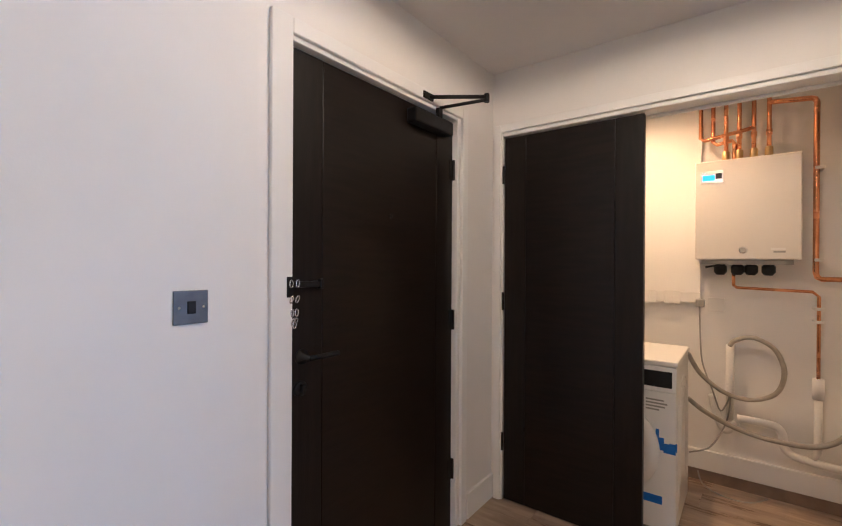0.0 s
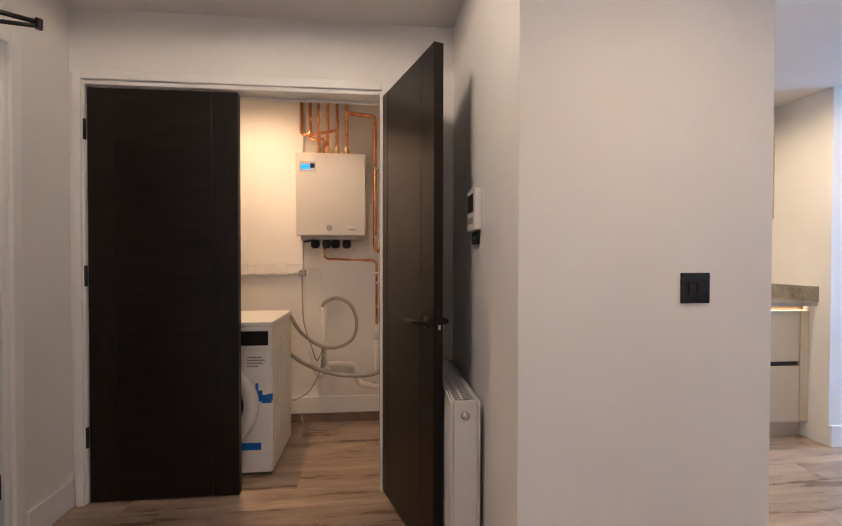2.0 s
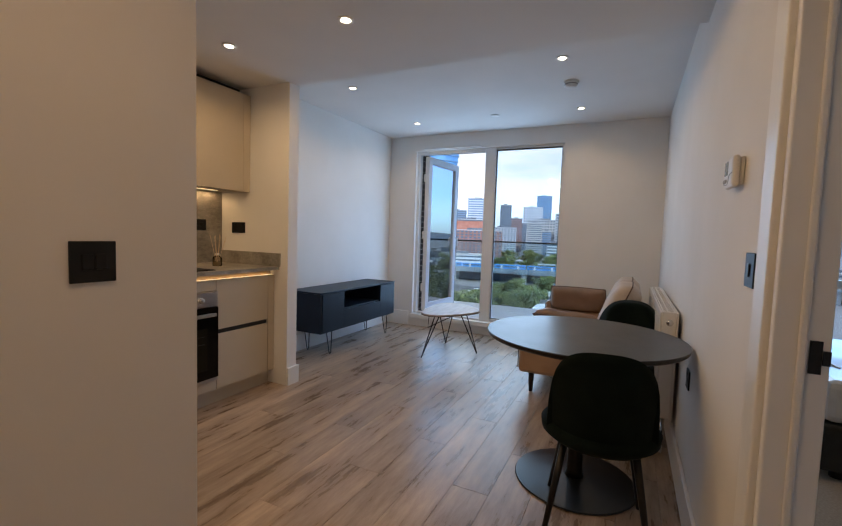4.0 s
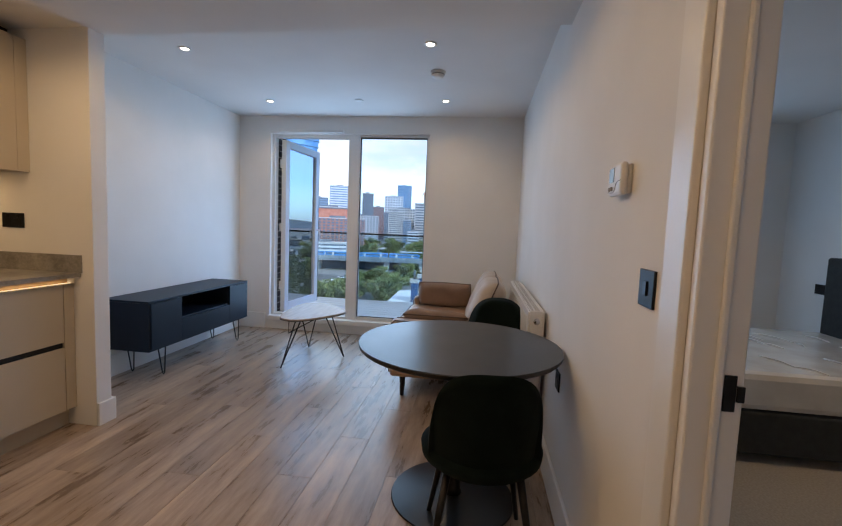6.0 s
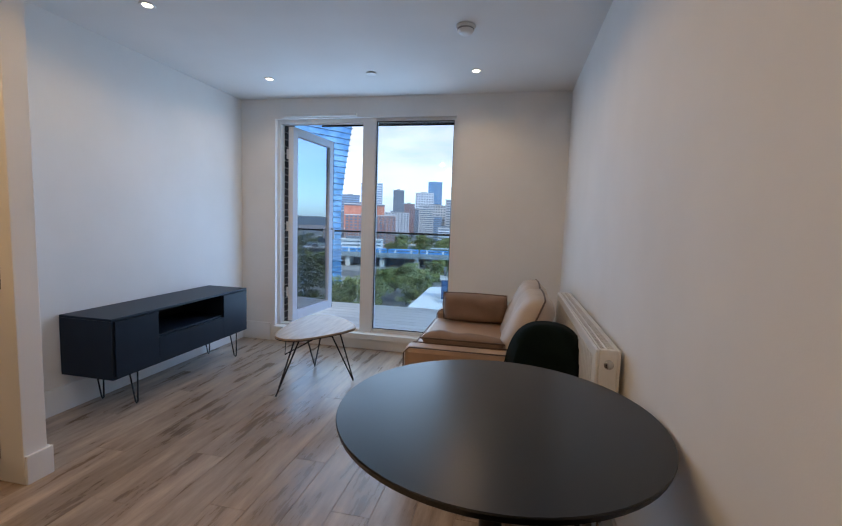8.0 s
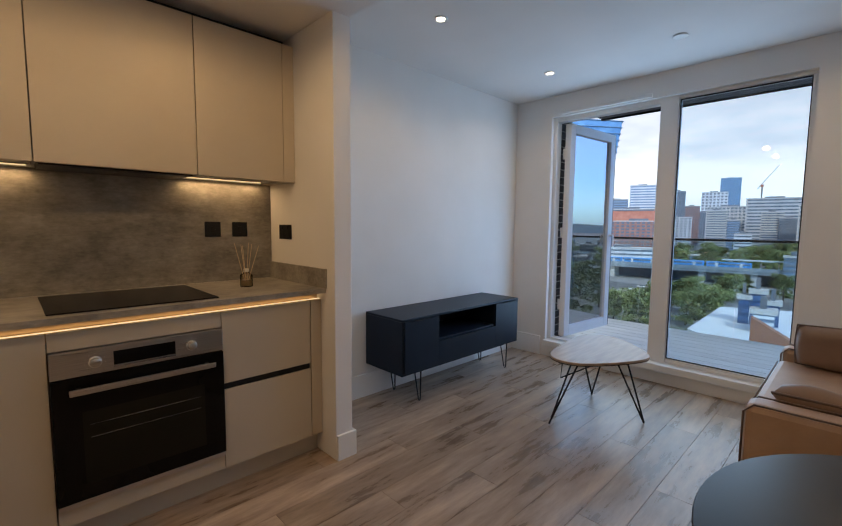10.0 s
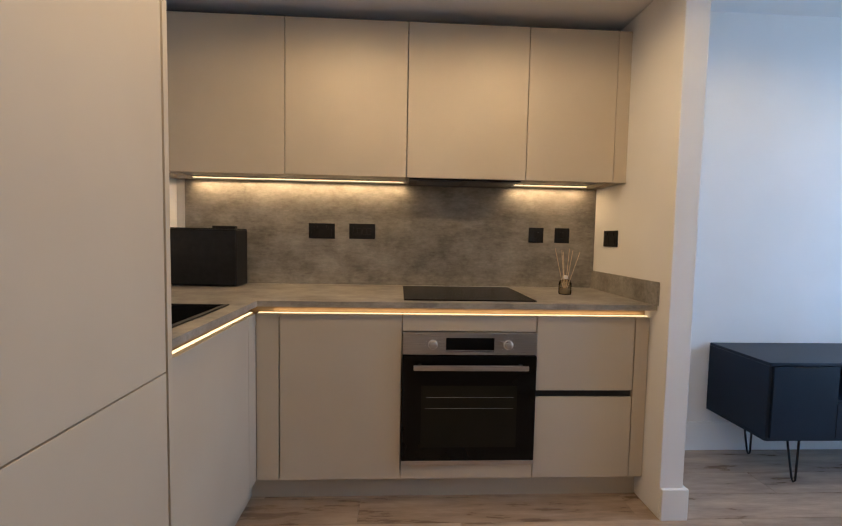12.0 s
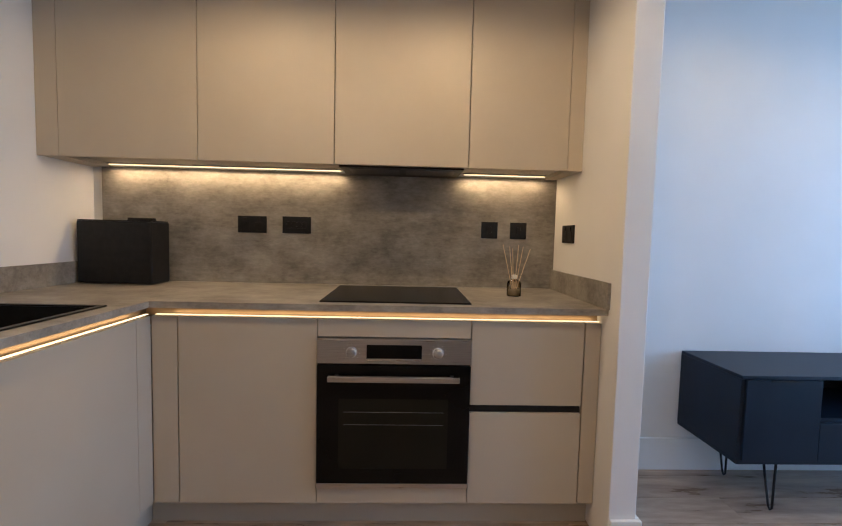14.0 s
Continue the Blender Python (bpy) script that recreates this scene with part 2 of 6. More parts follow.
OVEN_GLASS = material("oven_glass", (0.004, 0.004, 0.004), 0.08, second=(0.006, 0.005, 0.005), scale=2, spec=0.16)
HOB_GLASS = material("hob_glass", (0.005, 0.005, 0.006), 0.18, second=(0.008, 0.008, 0.009), scale=5, spec=0.07)
WHITE_PLASTIC = material("white_plastic", (0.74, 0.72, 0.69), 0.38, second=(0.78, 0.76, 0.73), scale=6)
GREY_PLASTIC = material("grey_plastic", (0.28, 0.27, 0.25), 0.45, second=(0.34, 0.33, 0.31), scale=9)
ENAMEL = material("white_enamel", (0.76, 0.75, 0.73), 0.28, second=(0.79, 0.78, 0.76), scale=3)
BOILER = material("boiler_casing", (0.66, 0.62, 0.57), 0.36, second=(0.70, 0.66, 0.61), scale=2.5)
COPPER = material("copper_pipe", (0.62, 0.27, 0.12), 0.26, 1.0, second=(0.78, 0.38, 0.19), scale=9, rough_vary=0.1)
BRASS = material("brass_fitting", (0.60, 0.42, 0.18), 0.3, 1.0, second=(0.68, 0.50, 0.25), scale=20)
HOSE = material("grey_hose", (0.33, 0.30, 0.26), 0.6, second=(0.38, 0.35, 0.30), scale=30, bump=0.3, bump_scale=120)
TAPE = material("blue_tape", (0.01, 0.12, 0.48), 0.5, second=(0.02, 0.17, 0.56), scale=25)
SCREEN = glowing("lit_display", (0.03, 0.28, 1.0), 0.75)
LCD = material("lcd_glass", (0.16, 0.19, 0.17), 0.2, second=(0.20, 0.23, 0.20), scale=8)
GRAPHITE = material("graphite_lacquer", (0.008, 0.014, 0.026), 0.40, second=(0.011, 0.019, 0.034), scale=4, bump=0.04, bump_scale=200, spec=0.22)
TABLE = material("black_laminate", (0.006, 0.006, 0.0065), 0.30, second=(0.009, 0.009, 0.0095), scale=7, bump=0.04, bump_scale=280, rough_vary=0.05, spec=0.5)
OAK_TOP = material("pale_oak_top", (0.33, 0.24, 0.17), 0.46, second=(0.44, 0.34, 0.255), scale=5, stretch=(1, 8, 1), bump=0.05, bump_scale=20, detail=8)
VELVET = material("black_velvet", (0.0035, 0.0075, 0.0065), 0.9, second=(0.006, 0.0115, 0.010), scale=12, bump=0.15, bump_scale=150, sheen=0.02, spec=0.08)
LEATHER = material("tan_leather", (0.36, 0.225, 0.145), 0.46, second=(0.43, 0.28, 0.185), scale=5, bump=0.25, bump_scale=55, rough_vary=0.08)
LEATHER_DARK = material("brown_leather", (0.215, 0.135, 0.092), 0.5, second=(0.27, 0.175, 0.125), scale=5, bump=0.25, bump_scale=45)
LINEN = material("cream_cushion", (0.48, 0.38, 0.30), 0.6, second=(0.56, 0.45, 0.36), scale=6, bump=0.3, bump_scale=40)
PIPING = material("dark_piping", (0.10, 0.06, 0.04), 0.5, second=(0.14, 0.085, 0.06), scale=9)
DARK_WOOD = material("dark_leg_wood", (0.02, 0.014, 0.012), 0.4, second=(0.03, 0.022, 0.018), scale=8)
REED = material("reed_sticks", (0.62, 0.47, 0.31), 0.7, second=(0.70, 0.55, 0.38), scale=30)
OIL = glass("diffuser_glass", (0.97, 0.93, 0.85), 0.02)
PANE = glass("window_glass", (0.90, 0.95, 0.97))
DOOR_PANE = glass("door_glass", (0.78, 0.90, 1.0), ior=1.7, mirror=0.6)
BALUSTRADE = glass("balustrade_glass", (0.86, 0.93, 0.93))
DECK = material("deck_board", (0.66, 0.70, 0.68), 0.6, second=(0.76, 0.79, 0.77), scale=6, stretch=(3, 0.4, 1), bump=0.15, bump_scale=30, vary=0.06)
BRICK_DARK = material("dark_brick", (0.045, 0.04, 0.042), 0.8, second=(0.09, 0.075, 0.07), scale=18, bump=0.3, bump_scale=60, vary=0.25)
BRICK_RED = material("red_brick", (0.26, 0.13, 0.10), 0.85, second=(0.38, 0.22, 0.18), scale=14, bump=0.3, bump_scale=60, vary=0.3)
MORTAR = material("pale_mortar", (0.50, 0.48, 0.45), 0.9, second=(0.58, 0.56, 0.53), scale=20, bump=0.2, bump_scale=90)
PLASTIC_WRAP = material("wrapped_mattress", (0.60, 0.57, 0.52), 0.22, second=(0.74, 0.72, 0.68), scale=3.5, bump=0.6, bump_scale=8, coat=0.6)
BED_FABRIC = material("charcoal_fabric", (0.02, 0.022, 0.022), 0.8, second=(0.03, 0.032, 0.032), scale=20, bump=0.2, bump_scale=150)
DOWN_GLOW = glowing("downlight_glow", (1.0, 0.88, 0.70), 14.0)
STRIP_GLOW = glowing("strip_glow", (1.0, 0.72, 0.40), 1.9)


# ---- building blocks ----
def thing(name, at=(0, 0, 0), turn=0.0, label="", category="", group="", kind=""):
    ob = new(name)
    ob.matrix_world = pose(*at, 0, 0, turn)
    return tagged(ob, label, category, group, kind)


def part(name, bm, mat, parent=None, label="", smooth=False, bevel=0.0, at=None):
    mesh = bpy.data.meshes.new(name)
    bmesh.ops.recalc_face_normals(bm, faces=bm.faces)
    bm.to_mesh(mesh)
    bm.free()
    mesh.materials.append(mat)
    if smooth:
        mesh.shade_smooth()
    ob = new(name, mesh)
    if parent:
        ob.parent = parent
    if at:
        ob.location = at
    if bevel:
        mod = ob.modifiers.new("edge", "BEVEL")
        mod.width, mod.segments, mod.limit_method, mod.angle_limit = bevel, 2, "ANGLE", radians(40)
    return tagged(ob, label)


def structure(name, bm, mat, label, category, bevel=0.0):
    return tagged(part(name, bm, mat, bevel=bevel), label, category, "", "structure")


def box(*b, bm=None):
    """A box from x0, x1, y0, y1, z0, z1, added to bm or to a new bmesh."""
    bm = bm or bmesh.new()
    x0, x1, y0, y1, z0, z1 = b
    v = [bm.verts.new(c) for c in ((x0, y0, z0), (x1, y0, z0), (x1, y1, z0), (x0, y1, z0), (x0, y0, z1), (x1, y0, z1), (x1, y1, z1), (x0, y1, z1))]
    for f in ((0, 3, 2, 1), (4, 5, 6, 7), (0, 1, 5, 4), (1, 2, 6, 5), (2, 3, 7, 6), (3, 0, 4, 7)):
        bm.faces.new([v[i] for i in f])
    return bm


def boxes(*bs):
    bm = bmesh.new()
    for b in bs:
        box(*b, bm=bm)
    return bm


def tube(points, r, seg=10, bm=None, r_end=None, closed=False):
    """A round bar along a polyline, tapering to r_end."""
    bm = bm or bmesh.new()
    pts = [Vector(p) for p in points]
    rings, count = [], len(pts)
    up = None
    for i, p in enumerate(pts):
        a = pts[(i - 1) % count] if closed or i else p
        b = pts[(i + 1) % count] if closed or i < count - 1 else p
        d = (b - a).normalized()
        if up is None:
            up = d.orthogonal().normalized()
        up = (up - d * up.dot(d)).normalized()
        side = d.cross(up)
        rad = r if r_end is None else r + (r_end - r) * i / (count - 1)
        rings.append([bm.verts.new(p + (up * math.cos(k) + side * math.sin(k)) * rad) for k in (2 * math.pi * j / seg for j in range(seg))])
    pairs = list(zip(rings, rings[1:])) + ([(rings[-1], rings[0])] if closed else [])
    for a, b in pairs:
        for j in range(seg):
            bm.faces.new((a[j], a[(j + 1) % seg], b[(j + 1) % seg], b[j]))
    if not closed:
        bm.faces.new(rings[0][::-1])
        bm.faces.new(rings[-1])
    return bm


def curve_points(points, steps=8, closed=False):
    """A smooth line through the points."""
    p = [Vector(q) for q in points]
    n, out = len(p), []
    for i in range(n if closed else n - 1):
        a, b = p[i], p[(i + 1) % n]
        z = p[i - 1] if closed or i else a
        c = p[(i + 2) % n] if closed or i < n - 2 else b
        for s in range(steps):
            t = s / steps
            out.append(0.5 * (2 * a + (b - z) * t + (2 * z - 5 * a + 4 * b - c) * t * t + (3 * a - z - 3 * b + c) * t ** 3))
    return out if closed else out + [p[-1]]


def lathe(profile, seg=28, bm=None, centre=(0, 0, 0), axis="z"):
    """A turned solid from (radius, height) pairs."""
    bm = bm or bmesh.new()
    c = Vector(centre)

    def put(r, h, k):
        q = (r * math.cos(k), r * math.sin(k), h)
        if axis == "x":
            q = (h, q[0], q[1])
        elif axis == "y":
            q = (q[0], h, q[1])
        return bm.verts.new(c + Vector(q))

    rings = [[put(max(r, 1e-4), h, 2 * math.pi * j / seg) for j in range(seg)] for r, h in profile]
    for a, b in zip(rings, rings[1:]):
        for j in range(seg):
            bm.faces.new((a[j], a[(j + 1) % seg], b[(j + 1) % seg], b[j]))
    bm.faces.new(rings[0][::-1])
    bm.faces.new(rings[-1])
    return bm


def slab(outline, z0, z1, bm=None):
    """An upright prism over an outline of (x, y)."""
    bm = bm or bmesh.new()
    lo = [bm.verts.new((x, y, z0)) for x, y in outline]
    hi = [bm.verts.new((x, y, z1)) for x, y in outline]
    bm.faces.new(lo[::-1])
    bm.faces.new(hi)
    for i in range(len(lo)):
        j = (i + 1) % len(lo)
        bm.faces.new((lo[i], lo[j], hi[j], hi[i]))
    return bm


def pillow(w, d, h, puff=2.6, nx=14, ny=10, wrinkle=0.0, seed=0.0):
    """A stuffed cushion lying flat: w by d, h thick, thin at its seams."""
    bm = bmesh.new()
    grid = {}
    for s in (1, -1):
        for i in range(nx + 1):
            for j in range(ny + 1):
                u, v = 2 * i / nx - 1, 2 * j / ny - 1
                edge = i in (0, nx) or j in (0, ny)
                if edge and s < 0:
                    grid[s, i, j] = grid[1, i, j]
                    continue
                f = (1 - abs(u) ** puff) ** 0.5 * (1 - abs(v) ** puff) ** 0.5
                x = u * w / 2 * (1 - 0.05 * v * v)
                y = v * d / 2 * (1 - 0.05 * u * u)
                z = s * (f * h / 2 + 0.006)
                if wrinkle:
                    z += s * f * wrinkle * noise.noise(Vector((x * 9 + seed, y * 9, s)))
                grid[s, i, j] = bm.verts.new((x, y, z if not edge else 0))
    for s in (1, -1):
        for i in range(nx):
            for j in range(ny):
                q = [grid[s, i, j], grid[s, i + 1, j], grid[s, i + 1, j + 1], grid[s, i, j + 1]]
                bm.faces.new(q if s > 0 else q[::-1])
    return bm


# ---- setting ----
XE, YC, XR, YS2, XS2 = -0.90, 1.36, 0.972, 0.297, 1.742      # hall faces
YS, YTV, XW = -1.015, 2.205, 5.99                             # south wall, television wall, window wall
YK, XKL, XN0, XN1, YN = 2.335, 1.07, 3.455, 3.56, 1.60        # kitchen back and left walls, pier
TOP = 2.62

structure("wall_entrance", boxes((XE - 0.2, XE, -1.2, -0.022, 0, TOP), (XE - 0.2, XE, 0.99, 2.45, 0, TOP), (XE - 0.2, XE, -0.022, 0.99, 2.06, TOP)),
          WALL, "white painted hall wall around the entrance door", "wall")
structure("wall_closet", boxes((XE, -0.855, YC, YC + 0.1, 0, TOP), (0.605, XR, YC, YC + 0.1, 0, TOP), (-0.855, 0.605, YC, YC + 0.1, 2.065, TOP)),
          WALL, "white painted wall around the closet opening", "wall")
structure("wall_hall_side", boxes((XR, 1.05, YS2, 2.45, 0, TOP)), WALL, "white hall side wall beside the radiator", "wall")
structure("wall_partition", boxes((1.05, XS2, YS2, YS2 + 0.09, 0, TOP)), WALL, "white partition wall with a black switch", "wall")
structure("wall_kitchen_left", boxes((1.05, XKL, YS2 + 0.09, 2.45, 0, TOP)), WALL, "white wall at the end of the worktop", "wall")
structure("wall_kitchen_back", boxes((XKL, XN0, YK, 2.45, 0, TOP)), WALL, "white wall behind the kitchen units", "wall")
structure("wall_pier", boxes((XN0, XN1, YN, 2.45, 0, TOP)), WALL, "white pier between kitchen and living room", "wall", bevel=0.004)
structure("wall_television", boxes((XN1, 6.11, YTV, 2.45, 0, TOP)), WALL, "white living room wall behind the television unit", "wall")
structure("wall_window", boxes((XW, 6.11, YS - 0.085, -0.015, 0, TOP), (XW, 6.11, 1.83, YTV, 0, TOP), (XW, 6.11, -0.015, 1.83, 2.275, TOP),
                               (XW, 6.11, -0.015, 1.83, 0, 0.10)), WALL, "white wall around the balcony window", "wall")
structure("wall_south", boxes((XE, 1.22, YS - 0.085, YS, 0, TOP), (2.12, XW, YS - 0.085, YS, 0, TOP), (1.22, 2.12, YS - 0.085, YS, 2.07, TOP)),
          WALL, "white wall with thermostat and bedroom doorway", "wall")
structure("wall_closet_back", boxes((XE, XR, 2.33, 2.45, 0, TOP)), WALL, "white plaster wall behind the boiler", "wall")
structure("wall_bedroom_south", boxes((0.9, 6.11, -3.74, -3.62, 0, TOP)), WALL, "white bedroom wall behind the bed", "wall")
structure("wall_bedroom_west", boxes((0.9, 1.0, -3.62, YS - 0.085, 0, TOP)), WALL, "white bedroom end wall", "wall")
structure("wall_bedroom_window", boxes((XW, 6.11, -3.62, -2.80, 0, TOP), (XW, 6.11, -1.35, YS - 0.085, 0, TOP), (XW, 6.11, -2.80, -1.35, 2.28, TOP),
                                       (XW, 6.11, -2.80, -1.35, 0, 0.25)), WALL, "white bedroom wall around the window", "wall")
structure("ceiling_hall", boxes((XE - 0.2, XR + 0.03, YS - 0.085, 2.45, Z_HALL, TOP + 0.1)), CEIL, "white plain hall ceiling", "ceiling")
structure("ceiling_kitchen", boxes((XR + 0.03, XN1, YS, 2.45, Z_KITCHEN, TOP + 0.1)), CEIL, "white dropped kitchen ceiling", "ceiling")
structure("ceiling_living", boxes((XN1, 6.11, YS, 2.45, Z_LIVING, TOP + 0.1)), CEIL, "white living room ceiling with downlights", "ceiling")
structure("ceiling_bedroom", boxes((0.9, 6.11, -3.74, YS - 0.06, 2.42, TOP + 0.1)), CEIL, "white bedroom ceiling", "ceiling")
floor = structure("floor", boxes((XE - 0.2, 6.0, YS - 0.085, 2.45, -0.2, -0.004)), SUBFLOOR, "grey-brown oak plank floor", "floor")
structure("floor_bedroom", boxes((0.9, 6.0, -3.74, YS - 0.085, -0.2, 0.0)), CARPET, "pale carpet on the bedroom floor", "floor")


def skirting(name, b, label="white moulded skirting board"):
    structure(name, boxes(b), TRIM, label, "skirting", bevel=0.004)


SK = 0.135
skirting("baseboard_entrance", (XE, XE + 0.016, YS, -0.09, 0, SK))
skirting("baseboard_entrance_corner", (XE, XE + 0.016, 1.075, YC, 0, SK))
skirting("baseboard_hall_side", (XR - 0.016, XR, YS2 + 0.005, YC, 0, SK))
skirting("baseboard_partition", (XR - 0.016, XS2 + 0.003, YS2 - 0.016, YS2 - 0.001, 0, SK))
skirting("baseboard_pier_front", (XN0 + 0.002, XN1 + 0.017, YN - 0.016, YN - 0.0005, 0, 0.14))
skirting("baseboard_pier_side", (XN1 + 0.0005, XN1 + 0.016, YN, YTV, 0, 0.14))
skirting("baseboard_television", (XN1 + 0.017, XW, YTV - 0.016, YTV - 0.0005, 0, 0.17))
skirting("baseboard_window", (XW - 0.016, XW - 0.0005, 1.87, YTV - 0.017, 0, 0.185))
skirting("baseboard_window_south", (XW - 0.016, XW - 0.0005, YS + 0.017, -0.05, 0, 0.185))
skirting("baseboard_south", (2.2225, XW - 0.001, YS + 0.0005, YS + 0.016, 0, 0.16))
skirting("baseboard_south_hall", (XE + 0.017, 1.11, YS + 0.0005, YS + 0.016, 0, SK))
skirting("baseboard_closet", (XE + 0.01, XR - 0.001, 2.305, 2.3295, 0.07, 0.19), "white skirting board in the closet")


def downlight(x, y, z):
    t = thing("downlight", (x, y, z), 0, "round white recessed downlight, switched on", "downlight", "ceiling downlights")
    part("bezel", lathe([(0.042, 0.0), (0.044, -0.004), (0.040, -0.006), (0.027, -0.003)]), TRIM, t, smooth=True)
    part("lens", lathe([(0.026, -0.0035), (0.025, -0.0055), (0.016, -0.006)], 20), DOWN_GLOW, t, "glowing warm lens")
    return t


for dx, dy in DOWNLIGHTS_LOW:
    downlight(dx, dy, Z_HALL if dx < 0.97 else Z_KITCHEN)
# unseen fittings, added to go with the closet and bedroom lamps
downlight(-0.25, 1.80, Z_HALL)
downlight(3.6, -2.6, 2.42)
for dx, dy in DOWNLIGHTS_HIGH:
    downlight(dx, dy, Z_LIVING)


def sprinkler(x, y, z):
    t = thing("sprinkler_cover", (x, y, z), 0, "flat white concealed sprinkler cover on the ceiling", "sprinkler", "ceiling sprinklers")
    part("collar", lathe([(0.030, 0), (0.031, -0.004), (0.03, -0.005)]), TRIM, t)
    part("disc", lathe([(0.042, -0.0055), (0.043, -0.008), (0.04, -0.0095)]), TRIM, t, smooth=True)


sprinkler(5.37, 0.607, Z_LIVING)
sprinkler(2.436, 0.648, Z_KITCHEN)
alarm = thing("smoke_alarm", (4.65, -0.23, Z_LIVING), 0, "round white smoke alarm on the ceiling", "smoke alarm")
part("base", lathe([(0.058, 0), (0.06, -0.008), (0.056, -0.014)]), WHITE_PLASTIC, alarm, smooth=True)
part("chamber", lathe([(0.050, -0.0145), (0.047, -0.034), (0.034, -0.046), (0.02, -0.048)]), WHITE_PLASTIC, alarm, smooth=True)
part("vent_ring", lathe([(0.0508, -0.019), (0.0508, -0.026)]), GREY_PLASTIC, alarm)


# ---- doors ----
def lever_handle(parent, at, side, reach, normal_axis="x"):
    """A round rose with a straight lever; side: +1 or -1 along the door's normal, reach: signed lever length along the door."""
    x, y, z = at
    h = part("handle", lathe([(0.026, 0), (0.026, side * 0.007), (0.012, side * 0.010), (0.010, side * 0.045)], 20, centre=(x, y, z), axis=normal_axis), BLACK_METAL, parent, "black lever handle", smooth=True)
    if normal_axis == "x":
        pts = [(x + side * 0.045, y, z), (x + side * 0.05, y + reach * 0.12, z), (x + side * 0.05, y + reach, z)]
    else:
        pts = [(x, y + side * 0.045, z), (x + reach * 0.12, y + side * 0.05, z), (x + reach, y + side * 0.05, z)]
    part("lever", tube(pts, 0.009), BLACK_METAL, h, smooth=True)


def architrave(name, runs, label):
    t = thing(name, (0, 0, 0), 0, label, "door frame", "", "structure")
    for nm, b in runs:
        part(nm, boxes(b), TRIM, t, bevel=0.004)
    return t


# entrance door: closed, in a white frame
architrave("door_frame_entrance", [
    ("architrave_left", (XE, XE + 0.018, -0.083, -0.006, 0, 2.115)), ("architrave_right", (XE, XE + 0.018, 1.01, 1.06, 0, 2.115)),
    ("architrave_head", (XE, XE + 0.018, -0.0055, 1.0095, 2.065, 2.115)),
    ("lining_left", (XE - 0.12, XE + 0.004, -0.0215, -0.0005, 0, 2.0595)), ("lining_right", (XE - 0.12, XE + 0.008, 0.972, 0.9895, 0, 2.0595)),
    ("lining_head", (XE - 0.12, XE + 0.008, 0.0, 0.9715, 2.045, 2.0595))], "white painted frame of the entrance door")
ent = thing("door_entrance", (XE - 0.02, 0, 0), 0, "closed dark brown wooden entrance door", "door", "", "structure")
part("stile", boxes((-0.045, 0.0, 0.003, 0.143, 0.006, 2.041)), DOOR_V, ent, bevel=0.002)
part("stile", boxes((-0.045, 0.0, 0.832, 0.968, 0.006, 2.041)), DOOR_V, ent, bevel=0.002)
part("panel", boxes((-0.045, -0.001, 0.1455, 0.8295, 0.006, 2.041)), DOOR, ent, bevel=0.002)
part("groove_backing", boxes((-0.046, -0.008, 0.142, 0.833, 0.008, 2.039)), BLACK, ent)
for hz in (0.30, 1.05, 1.80):
    part("hinge", tube([(0.008, 0.970, hz - 0.05), (0.008, 0.970, hz + 0.05)], 0.007, 10, box(-0.002, 0.003, 0.940, 1.0, hz - 0.05, hz + 0.05)), BLACK_METAL, ent, "dark steel hinge")
part("spyhole", lathe([(0.010, 0), (0.010, 0.004), (0.006, 0.005)], 16, centre=(0, 0.503, 1.53), axis="x"), BLACK_METAL, ent)
lever_handle(ent, (0, 0.056, 1.02), 1, 0.12)
part("thumb_turn", lathe([(0.026, 0), (0.026, 0.006), (0.018, 0.008)], 20, centre=(0, 0.050, 0.915), axis="x"), BLACK_METAL, ent, smooth=True)
part("turn_knob", boxes((0.008, 0.026, 0.044, 0.056, 0.898, 0.932)), BLACK_METAL, ent, bevel=0.003)
chain = part("door_chain", boxes((0.001, 0.016, 0.024, 0.129, 1.252, 1.272)), BLACK_METAL, ent, "steel security chain in a black track", bevel=0.003)
part("track_end", boxes((0.001, 0.02, 0.120, 0.136, 1.245, 1.279)), BLACK_METAL, chain, bevel=0.003)
part("chain_plate", boxes((0.0385, 0.044, -0.030, -0.008, 1.225, 1.29)), BLACK_METAL, chain, bevel=0.002)
link_bm = bmesh.new()
for i in range(9):
    a = i / 8 * math.pi
    cy, cz = -0.006 - 0.012 * math.cos(a), 1.268 - 0.13 * math.sin(a)
    ring = [(0.048 + (0.005 * math.sin(k) if i % 2 else 0), cy + 0.006 * math.cos(k), cz + 0.012 * math.sin(k)) for k in (2 * math.pi * j / 10 for j in range(10))]
    tube(ring, 0.0022, 6, link_bm, closed=True)
part("links", link_bm, CHROME, chain, "looped steel chain", smooth=True)
closer = thing("door_closer", (XE - 0.02, 0, 0), 0, "dark bronze overhead door closer with a folded arm", "door closer")
part("body", boxes((0.001, 0.055, 0.600, 0.895, 1.945, 2.010)), BLACK_METAL, closer, bevel=0.008)
part("arm", boxes((0.03, 0.048, 0.78, 0.81, 2.011, 2.052)), BLACK_METAL, closer)
part("forearm", tube([(0.04, 0.80, 2.058), (0.255, 0.86, 2.066)], 0.008, 8), BLACK_METAL, closer, smooth=True)
part("link_arm", tube([(0.252, 0.86, 2.080), (0.02, 0.70, 2.082)], 0.009, 8), BLACK_METAL, closer, smooth=True)
